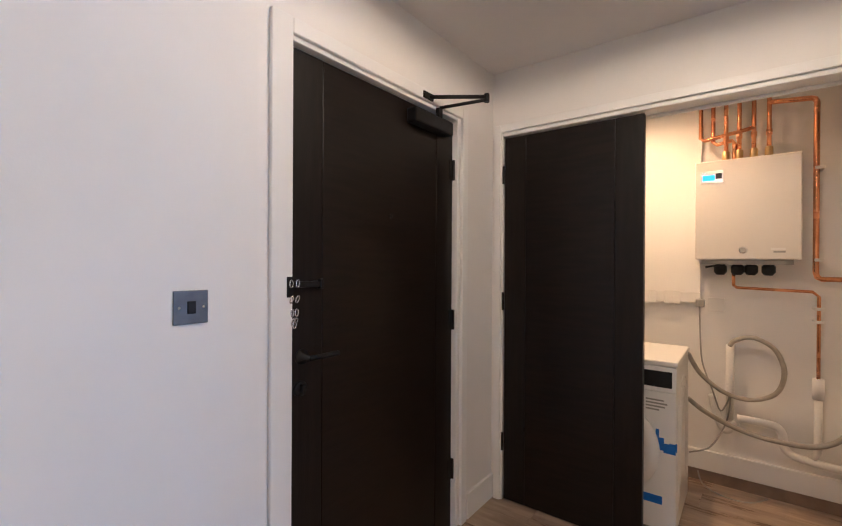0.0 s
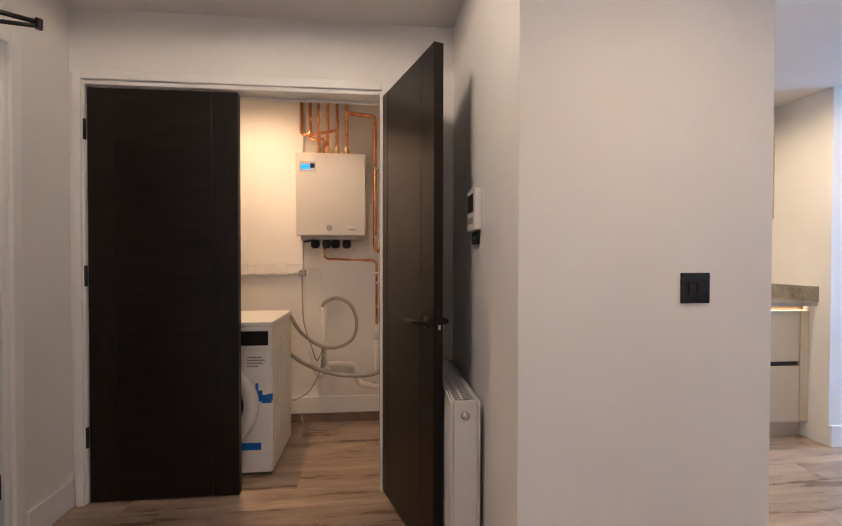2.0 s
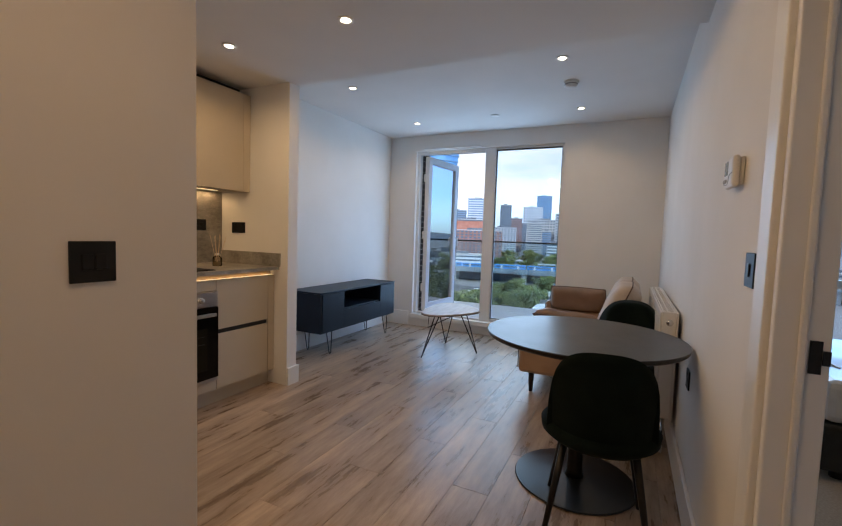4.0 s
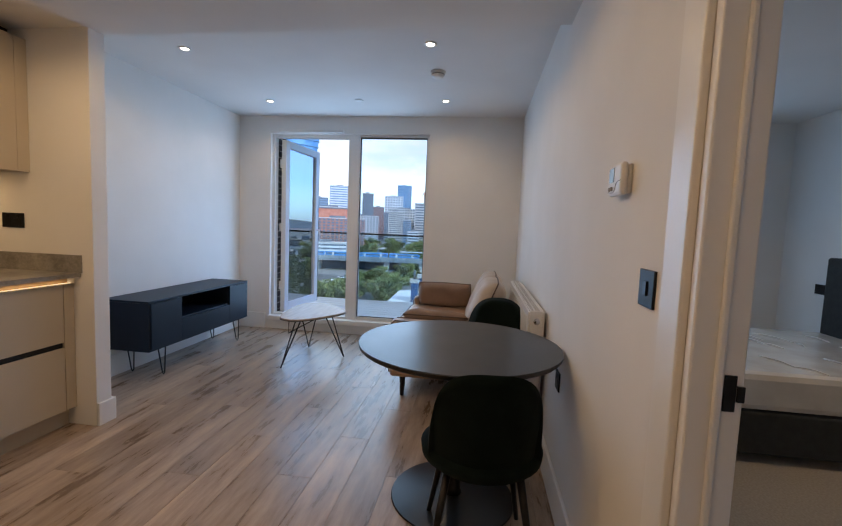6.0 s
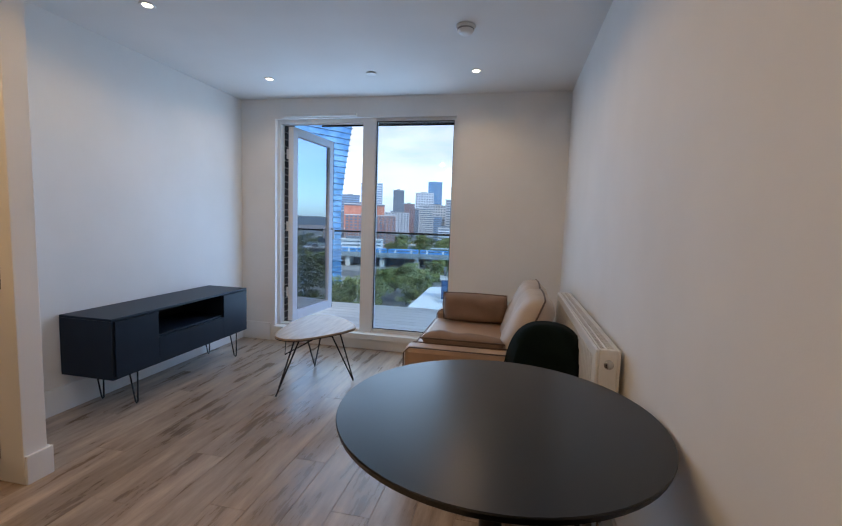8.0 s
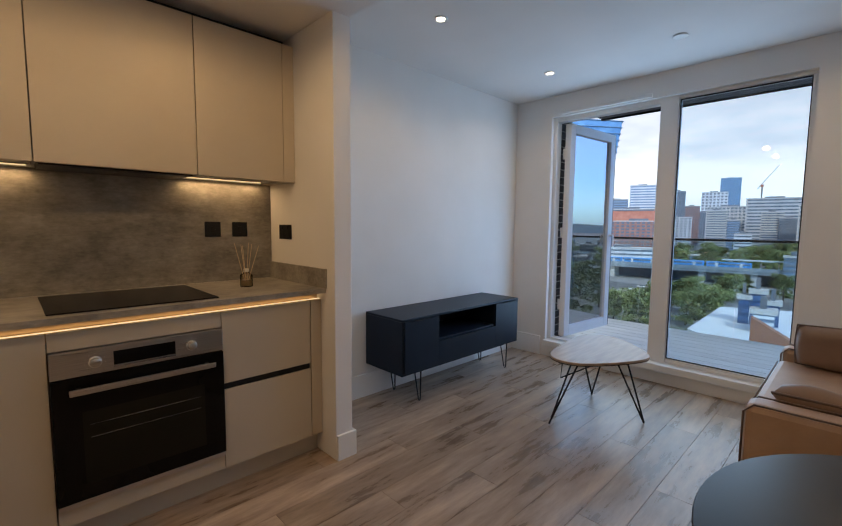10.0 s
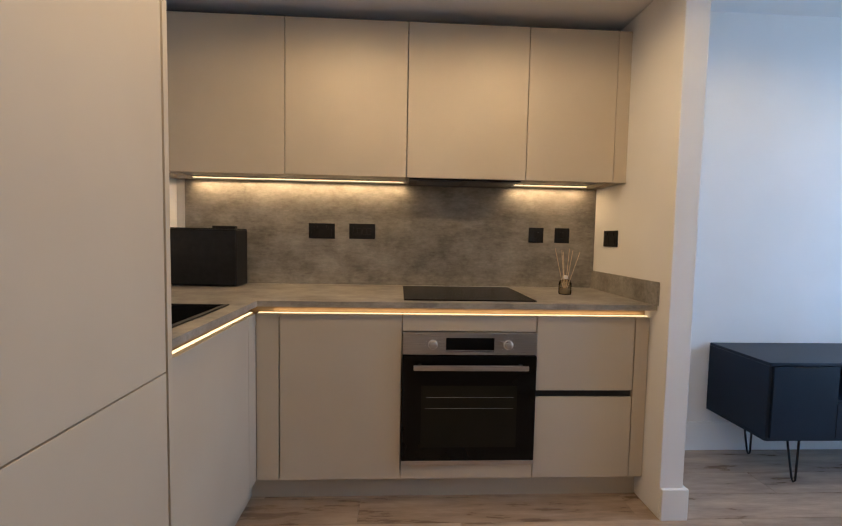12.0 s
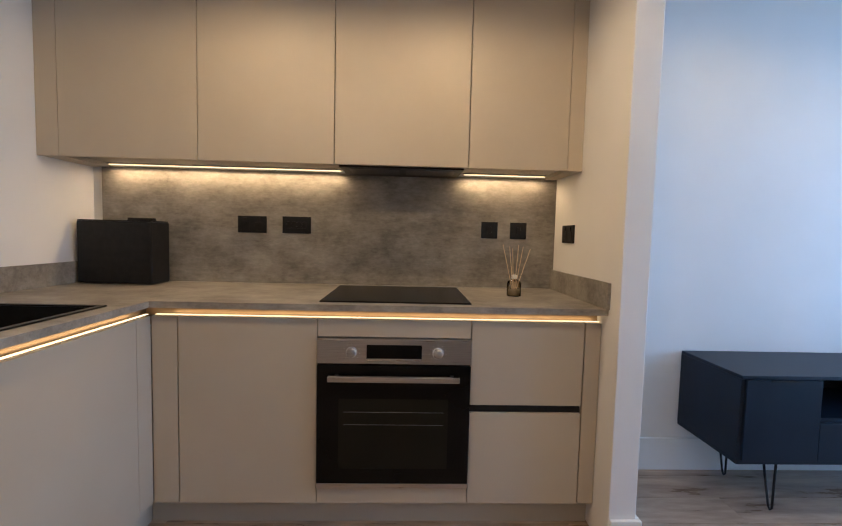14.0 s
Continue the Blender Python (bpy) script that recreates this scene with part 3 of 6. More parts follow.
part("elbow", lathe([(0.012, 2.055), (0.012, 2.092)], 14, centre=(0.253, 0.86, 0)), BLACK_METAL, closer)
part("bracket", boxes((0.039, 0.048, 0.67, 0.74, 2.068, 2.098)), BLACK_METAL, closer, bevel=0.002)

# closet: double doors, one shut, one wide open
architrave("door_frame_closet", [
    ("architrave_left", (-0.880, -0.842, YC - 0.018, YC, 0, 2.11)), ("architrave_right", (0.598, 0.655, YC - 0.018, YC, 0, 2.11)),
    ("architrave_head", (-0.8415, 0.5975, YC - 0.018, YC, 2.068, 2.11)),
    ("lining_left", (-0.8545, -0.832, YC - 0.006, YC + 0.11, 0, 2.0675)), ("lining_right", (0.588, 0.6045, YC - 0.006, YC + 0.11, 0, 2.0675)),
    ("lining_head", (-0.8315, 0.5875, YC - 0.006, YC + 0.11, 2.046, 2.0645)),
    ("stop", (-0.8315, 0.5875, YC + 0.085, YC + 0.1, 2.03, 2.0455))], "white painted frame of the closet doors")


def closet_leaf(turn, at, flip, label, w=0.708):
    """A leaf 0.70 m wide whose hinge edge is its origin and which runs along +x (flip = 1) or -x."""
    d = thing("door_closet", at, turn, label, "door", "", "structure")

    def span(a, b):
        return (a, b) if flip > 0 else (-b, -a)

    part("stile", boxes((*span(0.003, 0.125), -0.04, 0.0, 0.008, 2.036)), DOOR_V, d, bevel=0.002)
    part("stile", boxes((*span(w - 0.125, w), -0.04, 0.0, 0.008, 2.036)), DOOR_V, d, bevel=0.002)
    part("panel", boxes((*span(0.127, w - 0.127), -0.039, -0.001, 0.008, 2.036)), DOOR, d, bevel=0.002)
    part("groove_backing", boxes((*span(0.1, w - 0.1), -0.033, -0.007, 0.01, 2.034)), BLACK, d)
    for hz in (0.33, 1.12, 1.83):
        part("hinge", tube([(flip * -0.004, -0.046, hz - 0.05), (flip * -0.004, -0.046, hz + 0.05)], 0.007), BLACK_METAL, d, "dark steel hinge", smooth=True)
    return d


shut = closet_leaf(0, (-0.828, YC + 0.045, 0), 1, "closed dark brown wooden closet door")
open_turn = -71.8 - 180
open_leaf = closet_leaf(open_turn, (0.585, YC + 0.036, 0), -1, "dark brown wooden closet door, swung wide open", 0.668)
lever_handle(open_leaf, (-0.611, -0.04, 0.955), -1, 0.115, "y")
lever_handle(open_leaf, (-0.611, 0.0, 0.955), 1, 0.115, "y")
part("latch", boxes((-0.6695, -0.6682, -0.032, -0.008, 0.90, 1.01)), BLACK_METAL, open_leaf)
part("latch_bolt", boxes((-0.6795, -0.6696, -0.026, -0.014, 0.935, 0.955)), CHROME, open_leaf, "bright steel latch bolt", bevel=0.002)

# bedroom doorway
bed_frame = architrave("door_frame_bedroom", [
    ("architrave_right", (2.130, 2.222, YS, YS + 0.018, 0, 2.14)), ("architrave_left", (1.135, 1.222, YS, YS + 0.018, 0, 2.14)),
    ("architrave_head", (1.2225, 2.1295, YS, YS + 0.018, 2.055, 2.14)),
    ("lining_right", (2.095, 2.1195, YS - 0.089, YS + 0.006, 0, 2.0545)), ("lining_left", (1.2205, 1.245, YS - 0.089, YS + 0.006, 0, 2.0545)),
    ("lining_head", (1.2455, 2.0945, YS - 0.089, YS + 0.006, 2.03, 2.0545)),
    ("stop_right", (2.083, 2.0945, YS - 0.048, YS - 0.034, 0, 2.0295)), ("stop_left", (1.2455, 1.257, YS - 0.048, YS - 0.034, 0, 2.0295))],
    "white painted frame of the open bedroom doorway")
part("strike_plate", boxes((2.0915, 2.0948, YS - 0.074, YS - 0.054, 0.955, 1.022)), BLACK_METAL, bed_frame, "black latch plate")
part("strike_box", boxes((2.086, 2.0914, YS - 0.086, YS - 0.0745, 0.975, 1.004)), BLACK_METAL, bed_frame)


# ---- switches and sockets ----
def wall_plate(kind, at, turn, w, h, mat, label, rockers=0, holes=0, category="switch", screws=False, group=""):
    """A flat plate on a wall. Local x runs along the wall, -y points into the room."""
    t = thing(kind, at, turn, label, category, group)
    part("plate", boxes((-w / 2, w / 2, -0.007, 0, -h / 2, h / 2)), mat, t, bevel=0.0018)
    for i in range(rockers):
        x = (i - (rockers - 1) / 2) * 0.026
        part("rocker", boxes((x - 0.011, x + 0.011, -0.011, -0.0072, -0.017, 0.017)), BLACK_METAL, t, bevel=0.002)
    for i in range(holes):
        x = (i - (holes - 1) / 2) * 0.068
        part("socket_face", boxes((x - 0.021, x + 0.021, -0.0092, -0.0072, -0.030, 0.010)), BLACK_METAL, t, bevel=0.0015)
        part("socket_switch", boxes((x - 0.008, x + 0.008, -0.011, -0.0072, 0.016, 0.034)), BLACK_METAL, t, bevel=0.0015)
    if screws:
        for x in (-w / 2 + 0.013, w / 2 - 0.013):
            part("screw", lathe([(0.0036, -0.0072), (0.0036, -0.0085)], 12, centre=(x, 0, 0), axis="y"), CHROME, t)
    return t


wall_plate("light_switch", (XE, -0.312, 1.217), 90, 0.088, 0.088, GUN, "pewter light switch with one black rocker", 1, screws=True)
wall_plate("light_switch", (1.497, YS2, 1.127), 0, 0.088, 0.088, BLACK, "matt black light switch with two rockers", 2)
wall_plate("light_switch", (2.33, YS, 1.145), 180, 0.088, 0.088, BLACK, "matt black light switch beside the bedroom doorway", 1)
wall_plate("wall_socket", (3.30, YS, 0.575), 180, 0.088, 0.088, BLACK, "matt black wall socket behind the dining table", 0, 1, "socket")
wall_plate("wall_socket", (1.875, 2.322, 1.226), 0, 0.146, 0.086, BLACK, "black double socket on the splashback", 0, 2, "socket", group="splashback sockets")
wall_plate("wall_socket", (2.102, 2.322, 1.228), 0, 0.146, 0.086, BLACK, "black four gang switch on the splashback", 4, 0, "switch", group="splashback sockets")
wall_plate("wall_socket", (3.105, 2.322, 1.226), 0, 0.086, 0.086, BLACK, "black fused spur on the splashback", 1, 0, "switch", group="splashback sockets")
wall_plate("wall_socket", (3.258, 2.322, 1.226), 0, 0.086, 0.086, BLACK, "black fused spur on the splashback", 1, 0, "switch", group="splashback sockets")
wall_plate("wall_socket", (XN0, 2.125, 1.213), -90, 0.146, 0.086, BLACK, "black double socket on the pier", 0, 2, "socket")
wall_plate("wall_socket", (5.45, -3.62, 0.86), 180, 0.146, 0.086, BLACK, "black double socket beside the bed", 0, 2, "socket")

therm = thing("thermostat", (2.55, YS, 1.422), 180, "white room thermostat with a small grey display", "thermostat")
part("back_plate", boxes((-0.050, 0.050, -0.012, 0, -0.041, 0.041)), WHITE_PLASTIC, therm, bevel=0.006)
part("cover", boxes((-0.057, 0.057, -0.032, -0.0122, -0.046, 0.046)), WHITE_PLASTIC, therm, bevel=0.012)
part("display", boxes((-0.047, -0.004, -0.0335, -0.0322, -0.006, 0.034)), LCD, therm, "grey display")
for bx in (-0.018, -0.038):
    part("button", lathe([(0.006, -0.0322), (0.006, -0.036), (0.004, -0.037)], 14, centre=(bx, 0, -0.024), axis="y"), GREY_PLASTIC, therm)
part("seam", tube(curve_points([(0.055, -0.0326, -0.006), (0.02, -0.0326, -0.010), (0.0, -0.0326, -0.034), (-0.055, -0.0326, -0.032)]), 0.0012, 6), GREY_PLASTIC, therm)

icom = thing("intercom", (XR, 0.80, 1.40), -90, "white wall intercom panel with dark handset buttons", "intercom")
part("panel", boxes((-0.07, 0.07, -0.028, 0, -0.08, 0.08)), WHITE_PLASTIC, icom, bevel=0.004)
part("screen", boxes((-0.05, 0.05, -0.030, -0.0282, -0.01, 0.06)), BLACK, icom, bevel=0.001)
for i in range(3):
    part("button", boxes((-0.045 + i * 0.033, -0.02 + i * 0.033, -0.031, -0.0282, -0.055, -0.03)), GREY_PLASTIC, icom, bevel=0.001)
keyfob = thing("key_reader", (XR, 0.80, 1.29), -90, "small black plate under the intercom", "switch")
part("plate", boxes((-0.045, 0.045, -0.012, 0, -0.025, 0.025)), BLACK, keyfob, bevel=0.002)
part("indicator", boxes((-0.008, 0.008, -0.0135, -0.0122, -0.004, 0.004)), GREY_PLASTIC, keyfob)


# ---- radiators ----
def radiator(at, turn, w, h, d, label, feet=0.12):
    """Local x along the wall, wall at y = 0, room at -y."""
    t = thing("radiator", at, turn, label, "radiator")
    front = box(0, w, -d, -d + 0.012, feet, feet + h)
    part("front_panel", front, ENAMEL, t, bevel=0.005)
    part("back_panel", boxes((0, w, -0.030, -0.018, feet, feet + h)), ENAMEL, t, bevel=0.005)
    for x in (0.0, w - 0.012):
        part("end_panel", boxes((x - 0.002, x + 0.014, -d + 0.0125, -0.0305, feet + 0.02, feet + h + 0.003)), ENAMEL, t, bevel=0.003)
    ribs = int((w - 0.08) / 0.035)
    for i in range(ribs):
        x = 0.04 + i * (w - 0.08) / ribs
        part("front_rib", boxes((x, x + 0.014, -d - 0.004, -d - 0.0002, feet + 0.04, feet + h - 0.04)), ENAMEL, t)
    grille = bmesh.new()
    for y in (-d + 0.016, (-d - 0.030) / 2, -0.036):
        box(0.014, w - 0.016, y - 0.003, y + 0.003, feet + h - 0.005, feet + h + 0.001, bm=grille)
    n = int(w / 0.026)
    for i in range(n + 1):
        x = 0.016 + i * (w - 0.036) / n
        box(x - 0.0025, x + 0.0025, -d + 0.0128, -0.0308, feet + h - 0.0045, feet + h + 0.0005, bm=grille)
    part("top_grille", grille, ENAMEL, t)
    fins = bmesh.new()
    n = int(w / 0.04)
    for i in range(n):
        x = 0.03 + i * (w - 0.06) / n
        box(x, x + 0.003, -d + 0.014, -0.032, feet + 0.03, feet + h - 0.03, bm=fins)
    part("convector", fins, GREY_PLASTIC, t)
    for x in (w * 0.2, w * 0.8):
        part("wall_bracket", boxes((x, x + 0.03, -0.0178, 0, feet + 0.05, feet + h - 0.05)), ENAMEL, t)
    return t


hall_rad = radiator((XR, 1.30, 0), -90, 0.64, 0.57, 0.13, "white panel radiator behind the open closet door", 0.12)
part("plug", lathe([(0.016, 0), (0.016, 0.006), (0.009, 0.008)], 18, centre=(0.643, -0.075, 0.64), axis="x"), CHROME, hall_rad, "chrome end plug", smooth=True)
part("pipe", tube([(0.60, -0.075, 0.001), (0.60, -0.075, 0.121)], 0.008), ENAMEL, hall_rad)
liv_rad = radiator((5.15, YS, 0), 180, 1.45, 0.62, 0.11, "tall white panel radiator behind the sofa", 0.20)
part("plug", lathe([(0.018, 0), (0.018, 0.006), (0.010, 0.009)], 18, centre=(1.452, -0.062, 0.765), axis="x"), CHROME, liv_rad, "chrome end plug", smooth=True)
part("valve", tube([(1.40, -0.06, 0.201), (1.40, -0.06, 0.14), (1.47, -0.06, 0.14)], 0.011), CHROME, liv_rad, smooth=True)
part("pipe", tube([(1.40, -0.06, 0.14), (1.40, -0.06, 0.001)], 0.008), ENAMEL, liv_rad)


# ---- kitchen ----
YD, WT0, WT1 = 1.73, 0.898, 0.922     # door faces, underside and top of the worktop
structure("splashback", boxes((XKL + 0.05, XN0 - 0.001, 2.322, YK - 0.0005, WT1 + 0.001, 1.50)), STONE, "grey concrete-look splashback panel", "splashback")


def base_unit(name, x0, x1, fronts, label, category="cabinet"):
    """A floor unit against the back wall; fronts: (name, x0, x1, z0, z1)."""
    t = thing(name, (0, 0, 0), 0, label, category, "kitchen base units")
    part("body", boxes((x0 + 0.001, x1 - 0.001, YD + 0.0205, YK - 0.002, 0.11, 0.80)), CARCASS, t)
    for nm, a, b, z0, z1 in fronts:
        part(nm, boxes((a + 0.0015, b - 0.0015, YD, YD + 0.02, z0, z1)), CAB, t, bevel=0.0012)
    return t


base_unit("base_cabinet", 1.07, 2.333, [("door", 1.80, 2.333, 0.115, 0.858), ("filler_panel", 1.7005, 1.798, 0.115, 0.858)], "cashmere handleless corner base cabinet")
base_unit("drawer_unit", 2.935, 3.454, [("drawer_front", 2.935, 3.386, 0.522, 0.858), ("drawer_front", 2.935, 3.386, 0.115, 0.490), ("filler_panel", 3.388, 3.453, 0.115, 0.858)],
          "cashmere base unit with two handleless drawers", "drawers")
mid = thing("drawer_channel", (0, 0, 0), 0, "dark recessed handle channel between the drawers", "handle channel")
part("channel", boxes((2.937, 3.384, YD + 0.012, YD + 0.0204, 0.4905, 0.5215)), BLACK, mid)
oven_housing = base_unit("oven_housing", 2.3335, 2.9345, [("top_panel", 2.334, 2.934, 0.789, 0.858), ("bottom_panel", 2.334, 2.934, 0.115, 0.182)], "cashmere housing around the built-in oven")
oven = thing("oven", (2.336, YD - 0.002, 0.186), 0, "built-in electric oven, steel panel and black glass door", "oven")
part("control_panel", boxes((0, 0.597, -0.018, 0.0215, 0.502, 0.600)), STEEL, oven, "brushed steel control panel", bevel=0.002)
part("display", boxes((0.190, 0.404, -0.0192, -0.0182, 0.524, 0.578)), OVEN_GLASS, oven, "black glass display")
part("touch_bar", boxes((0.190, 0.404, -0.0195, -0.0182, 0.515, 0.521)), CHROME, oven)
for kx in (0.132, 0.466):
    k = part("knob", lathe([(0.0225, -0.0182), (0.0225, -0.021), (0.0175, -0.0225), (0.0175, -0.034), (0.015, -0.036)], 28, centre=(kx, 0, 0.548), axis="y"), STEEL, oven, "steel rotary knob", smooth=True)
    # white colour stands in for the glow of the knob's ring
    part("knob_ring", lathe([(0.0215, -0.0212), (0.0215, -0.0228), (0.0185, -0.0228)], 28, centre=(kx, 0, 0.548), axis="y"), WHITE_PLASTIC, k, "white ring standing in for a lit one")
    tick = bmesh.new()
    for i in range(9):
        a = radians(-130 + i * 32.5)
        cx, cz = kx + 0.032 * math.sin(a), 0.548 + 0.032 * math.cos(a)
        box(cx - 0.0012, cx + 0.0012, -0.0188, -0.0182, cz - 0.0012, cz + 0.0012, bm=tick)
    part("dial_marks", tick, WHITE_PLASTIC, k)
part("door", boxes((0, 0.597, -0.020, 0.0215, 0.022, 0.497)), OVEN_GLASS, oven, "black glass oven door", bevel=0.003)
part("inner_window", boxes((0.085, 0.512, -0.0212, -0.0202, 0.085, 0.365)), material("tinted_window", (0.012, 0.011, 0.008), 0.05, second=(0.016, 0.014, 0.010), scale=3, spec=0.1), oven)
for rz in (0.262, 0.312):
    part("shelf_rail", tube([(0.105, -0.0216, rz), (0.495, -0.0216, rz)], 0.0008, 6), GUN, oven)
hd = part("handle", boxes((0.048, 0.549, -0.066, -0.050, 0.444, 0.466)), STEEL, oven, "flat steel bar handle", bevel=0.003)
for hx in (0.07, 0.515):
    part("handle_post", boxes((hx, hx + 0.014, -0.0498, -0.0202, 0.448, 0.462)), BLACK, hd)
part("bottom_trim", boxes((0, 0.597, -0.014, 0.0215, 0.0, 0.020)), STEEL, oven, "steel lower trim", bevel=0.002)

left_run = thing("base_cabinet", (0, 0, 0), 0, "cashmere handleless sink base cabinet", "cabinet", "kitchen base units")
part("body", boxes((XKL + 0.002, 1.68, 1.012, 1.72, 0.11, 0.80)), CARCASS, left_run)
part("door", boxes((1.681, 1.70, 1.0135, 1.640, 0.115, 0.858)), CAB, left_run, bevel=0.0012)
part("filler_panel", boxes((1.681, 1.70, 1.642, 1.7285, 0.115, 0.858)), CAB, left_run, bevel=0.0012)
plinth = thing("plinth", (0, 0, 0), 0, "cashmere plinth under the base units", "plinth")
part("board", boxes((1.66, XN0 - 0.002, 1.790, 1.806, 0.0, 0.11)), CAB, plinth)
part("board", boxes((1.640, 1.656, 1.012, 1.806, 0.0, 0.11)), CAB, plinth)
channel = thing("handle_channel", (0, 0, 0), 0, "bronze handle channel with a warm light strip", "handle channel")
part("profile", boxes((1.656, XN0 - 0.002, YD + 0.045, YD + 0.052, 0.815, WT0 - 0.001)), BRONZE, channel)
part("profile", boxes((1.648, 1.654, 1.012, YD + 0.052, 0.815, WT0 - 0.001)), BRONZE, channel)
part("light_strip", boxes((1.705, XN0 - 0.003, YD + 0.021, YD + 0.034, 0.8588, 0.8614)), STRIP_GLOW, channel, "glowing warm light strip")
part("light_strip", boxes((1.667, 1.680, 1.013, YD + 0.02, 0.8588, 0.8614)), STRIP_GLOW, channel, "glowing warm light strip")

worktop = thing("worktop", (0, 0, 0), 0, "grey concrete-look worktop with an L shape", "worktop")
FX, SX0, SX1, SY0, SY1 = 1.722, 1.16, 1.645, 1.10, 1.545
part("back_slab", boxes((XKL + 0.001, XN0 - 0.001, 1.683, 2.3215, WT0, WT1)), STONE, worktop)
part("sink_slab", boxes((XKL + 0.001, SX0, 1.008, 1.6825, WT0, WT1), (SX1, FX, 1.008, 1.6825, WT0, WT1), (SX0, SX1, 1.008, SY0, WT0, WT1), (SX0, SX1, SY1, 1.6825, WT0, WT1)), STONE, worktop)
part("upstand", boxes((XN0 - 0.013, XN0 - 0.001, 1.672, 2.3215, WT1 + 0.0005, 1.025)), STONE, worktop)
part("upstand", boxes((XKL + 0.001, XKL + 0.013, 1.008, 2.3215, WT1 + 0.0005, 1.025)), STONE, worktop)
sink = thing("sink", (0, 0, 0), 0, "black composite sink set into the worktop", "sink")
part("rim", boxes((SX0 - 0.012, SX0 + 0.008, SY0 - 0.012, SY1 + 0.012, WT1 + 0.0004, WT1 + 0.006), (SX1 - 0.008, SX1 + 0.012, SY0 - 0.012, SY1 + 0.012, WT1 + 0.0004, WT1 + 0.006),
                  (SX0 + 0.0085, SX1 - 0.0085, SY0 - 0.012, SY0 + 0.008, WT1 + 0.0004, WT1 + 0.006), (SX0 + 0.0085, SX1 - 0.0085, SY1 - 0.008, SY1 + 0.012, WT1 + 0.0004, WT1 + 0.006)), BLACK, sink, bevel=0.002)
part("bowl", boxes((SX0 + 0.003, SX0 + 0.010, SY0 + 0.003, SY1 - 0.003, 0.80, WT1), (SX1 - 0.010, SX1 - 0.003, SY0 + 0.003, SY1 - 0.003, 0.80, WT1),
                   (SX0 + 0.0105, SX1 - 0.0105, SY0 + 0.003, SY0 + 0.010, 0.80, WT1), (SX0 + 0.0105, SX1 - 0.0105, SY1 - 0.010, SY1 - 0.003, 0.80, WT1), (SX0 + 0.003, SX1 - 0.003, SY0 + 0.003, SY1 - 0.003, 0.801, 0.81)), BLACK, sink)
hob = thing("hob", (2.338, 1.735, WT1), 0, "black glass ceramic hob on the worktop", "hob")
part("glass_plate", boxes((0, 0.594, 0, 0.515, 0.0005, 0.006)), HOB_GLASS, hob, bevel=0.002)
bin_ = thing("bread_bin", (1.10, 2.17, WT1), -4, "matt black bread bin on the worktop", "bread bin")
part("body", boxes((0, 0.365, 0, 0.14, 0.004, 0.300)), BLACK, bin_, bevel=0.006)
part("lid", boxes((0.003, 0.362, 0.003, 0.137, 0.3005, 0.306)), BLACK, bin_, bevel=0.002)
part("handle", boxes((0.21, 0.335, 0.055, 0.085, 0.3062, 0.320)), BLACK, bin_, bevel=0.003)
diffuser = thing("reed_diffuser", (3.17, 2.02, WT1), 0, "glass reed diffuser with pale sticks", "diffuser")
part("bottle", lathe([(0.030, 0.001), (0.032, 0.004), (0.032, 0.062), (0.026, 0.070), (0.012, 0.074), (0.012, 0.086)], 24), OIL, diffuser, "clear glass bottle", smooth=True)
part("oil", lathe([(0.027, 0.005), (0.0275, 0.034)], 20), material("scented_oil", (0.42, 0.34, 0.22), 0.1, second=(0.46, 0.38, 0.26)), diffuser)
part("collar", lathe([(0.0128, 0.080), (0.0135, 0.081), (0.0135, 0.096), (0.0128, 0.097)], 20), WHITE_PLASTIC, diffuser)
for i, (ax, ay) in enumerate(((-0.055, 0.01), (-0.032, -0.02), (-0.008, 0.02), (0.012, -0.01), (0.04, 0.015), (0.065, -0.015))):
    part("reed", tube([(ax * 0.1, ay * 0.1, 0.02), (ax, ay, 0.235 - 0.008 * (i % 3))], 0.0016, 6), REED, diffuser)

# wall units
CB, CT, YU = 1.495, 2.238, 1.998
for x0, x1, lb in ((1.165, 1.752, "cashmere handleless wall cabinet"), (1.754, 2.343, "cashmere handleless wall cabinet"),
                   (2.345, 2.939, "cashmere wall cabinet hiding the extractor"), (2.941, 3.386, "narrow cashmere handleless wall cabinet")):
    u = thing("wall_cabinet", (0, 0, 0), 0, lb, "cabinet", "kitchen wall units")
    part("body", boxes((x0 + 0.001, x1 - 0.001, YU + 0.0205, 2.3215, CB + 0.018, CT)), CARCASS, u)
    part("door", boxes((x0 + 0.001, x1 - 0.001, YU, YU + 0.02, CB, CT)), CAB, u, bevel=0.0012)
for x0, x1 in ((XKL + 0.001, 1.163), (3.388, XN0 - 0.001)):
    u = thing("filler_panel", (0, 0, 0), 0, "narrow cashmere filler panel beside the wall units", "panel", "wall unit fillers")
    part("panel", boxes((x0, x1, YU + 0.002, YU + 0.022, CB, CT)), CAB, u)
    part("return", boxes((x0, x1, YU + 0.0225, 2.3215, CB + 0.002, CB + 0.018)), CAB, u)
hood = thing("extractor_hood", (0, 0, 0), 0, "slim dark extractor under the wall cabinet", "extractor")
part("casing", boxes((2.36, 2.925, YU + 0.03, 2.30, CB - 0.006, CB + 0.0175)), BLACK_METAL, hood, bevel=0.002)
for fx in (2.40, 2.66):
    part("filter", boxes((fx, fx + 0.23, YU + 0.06, 2.22, CB - 0.0085, CB - 0.0062)), GUN, hood)
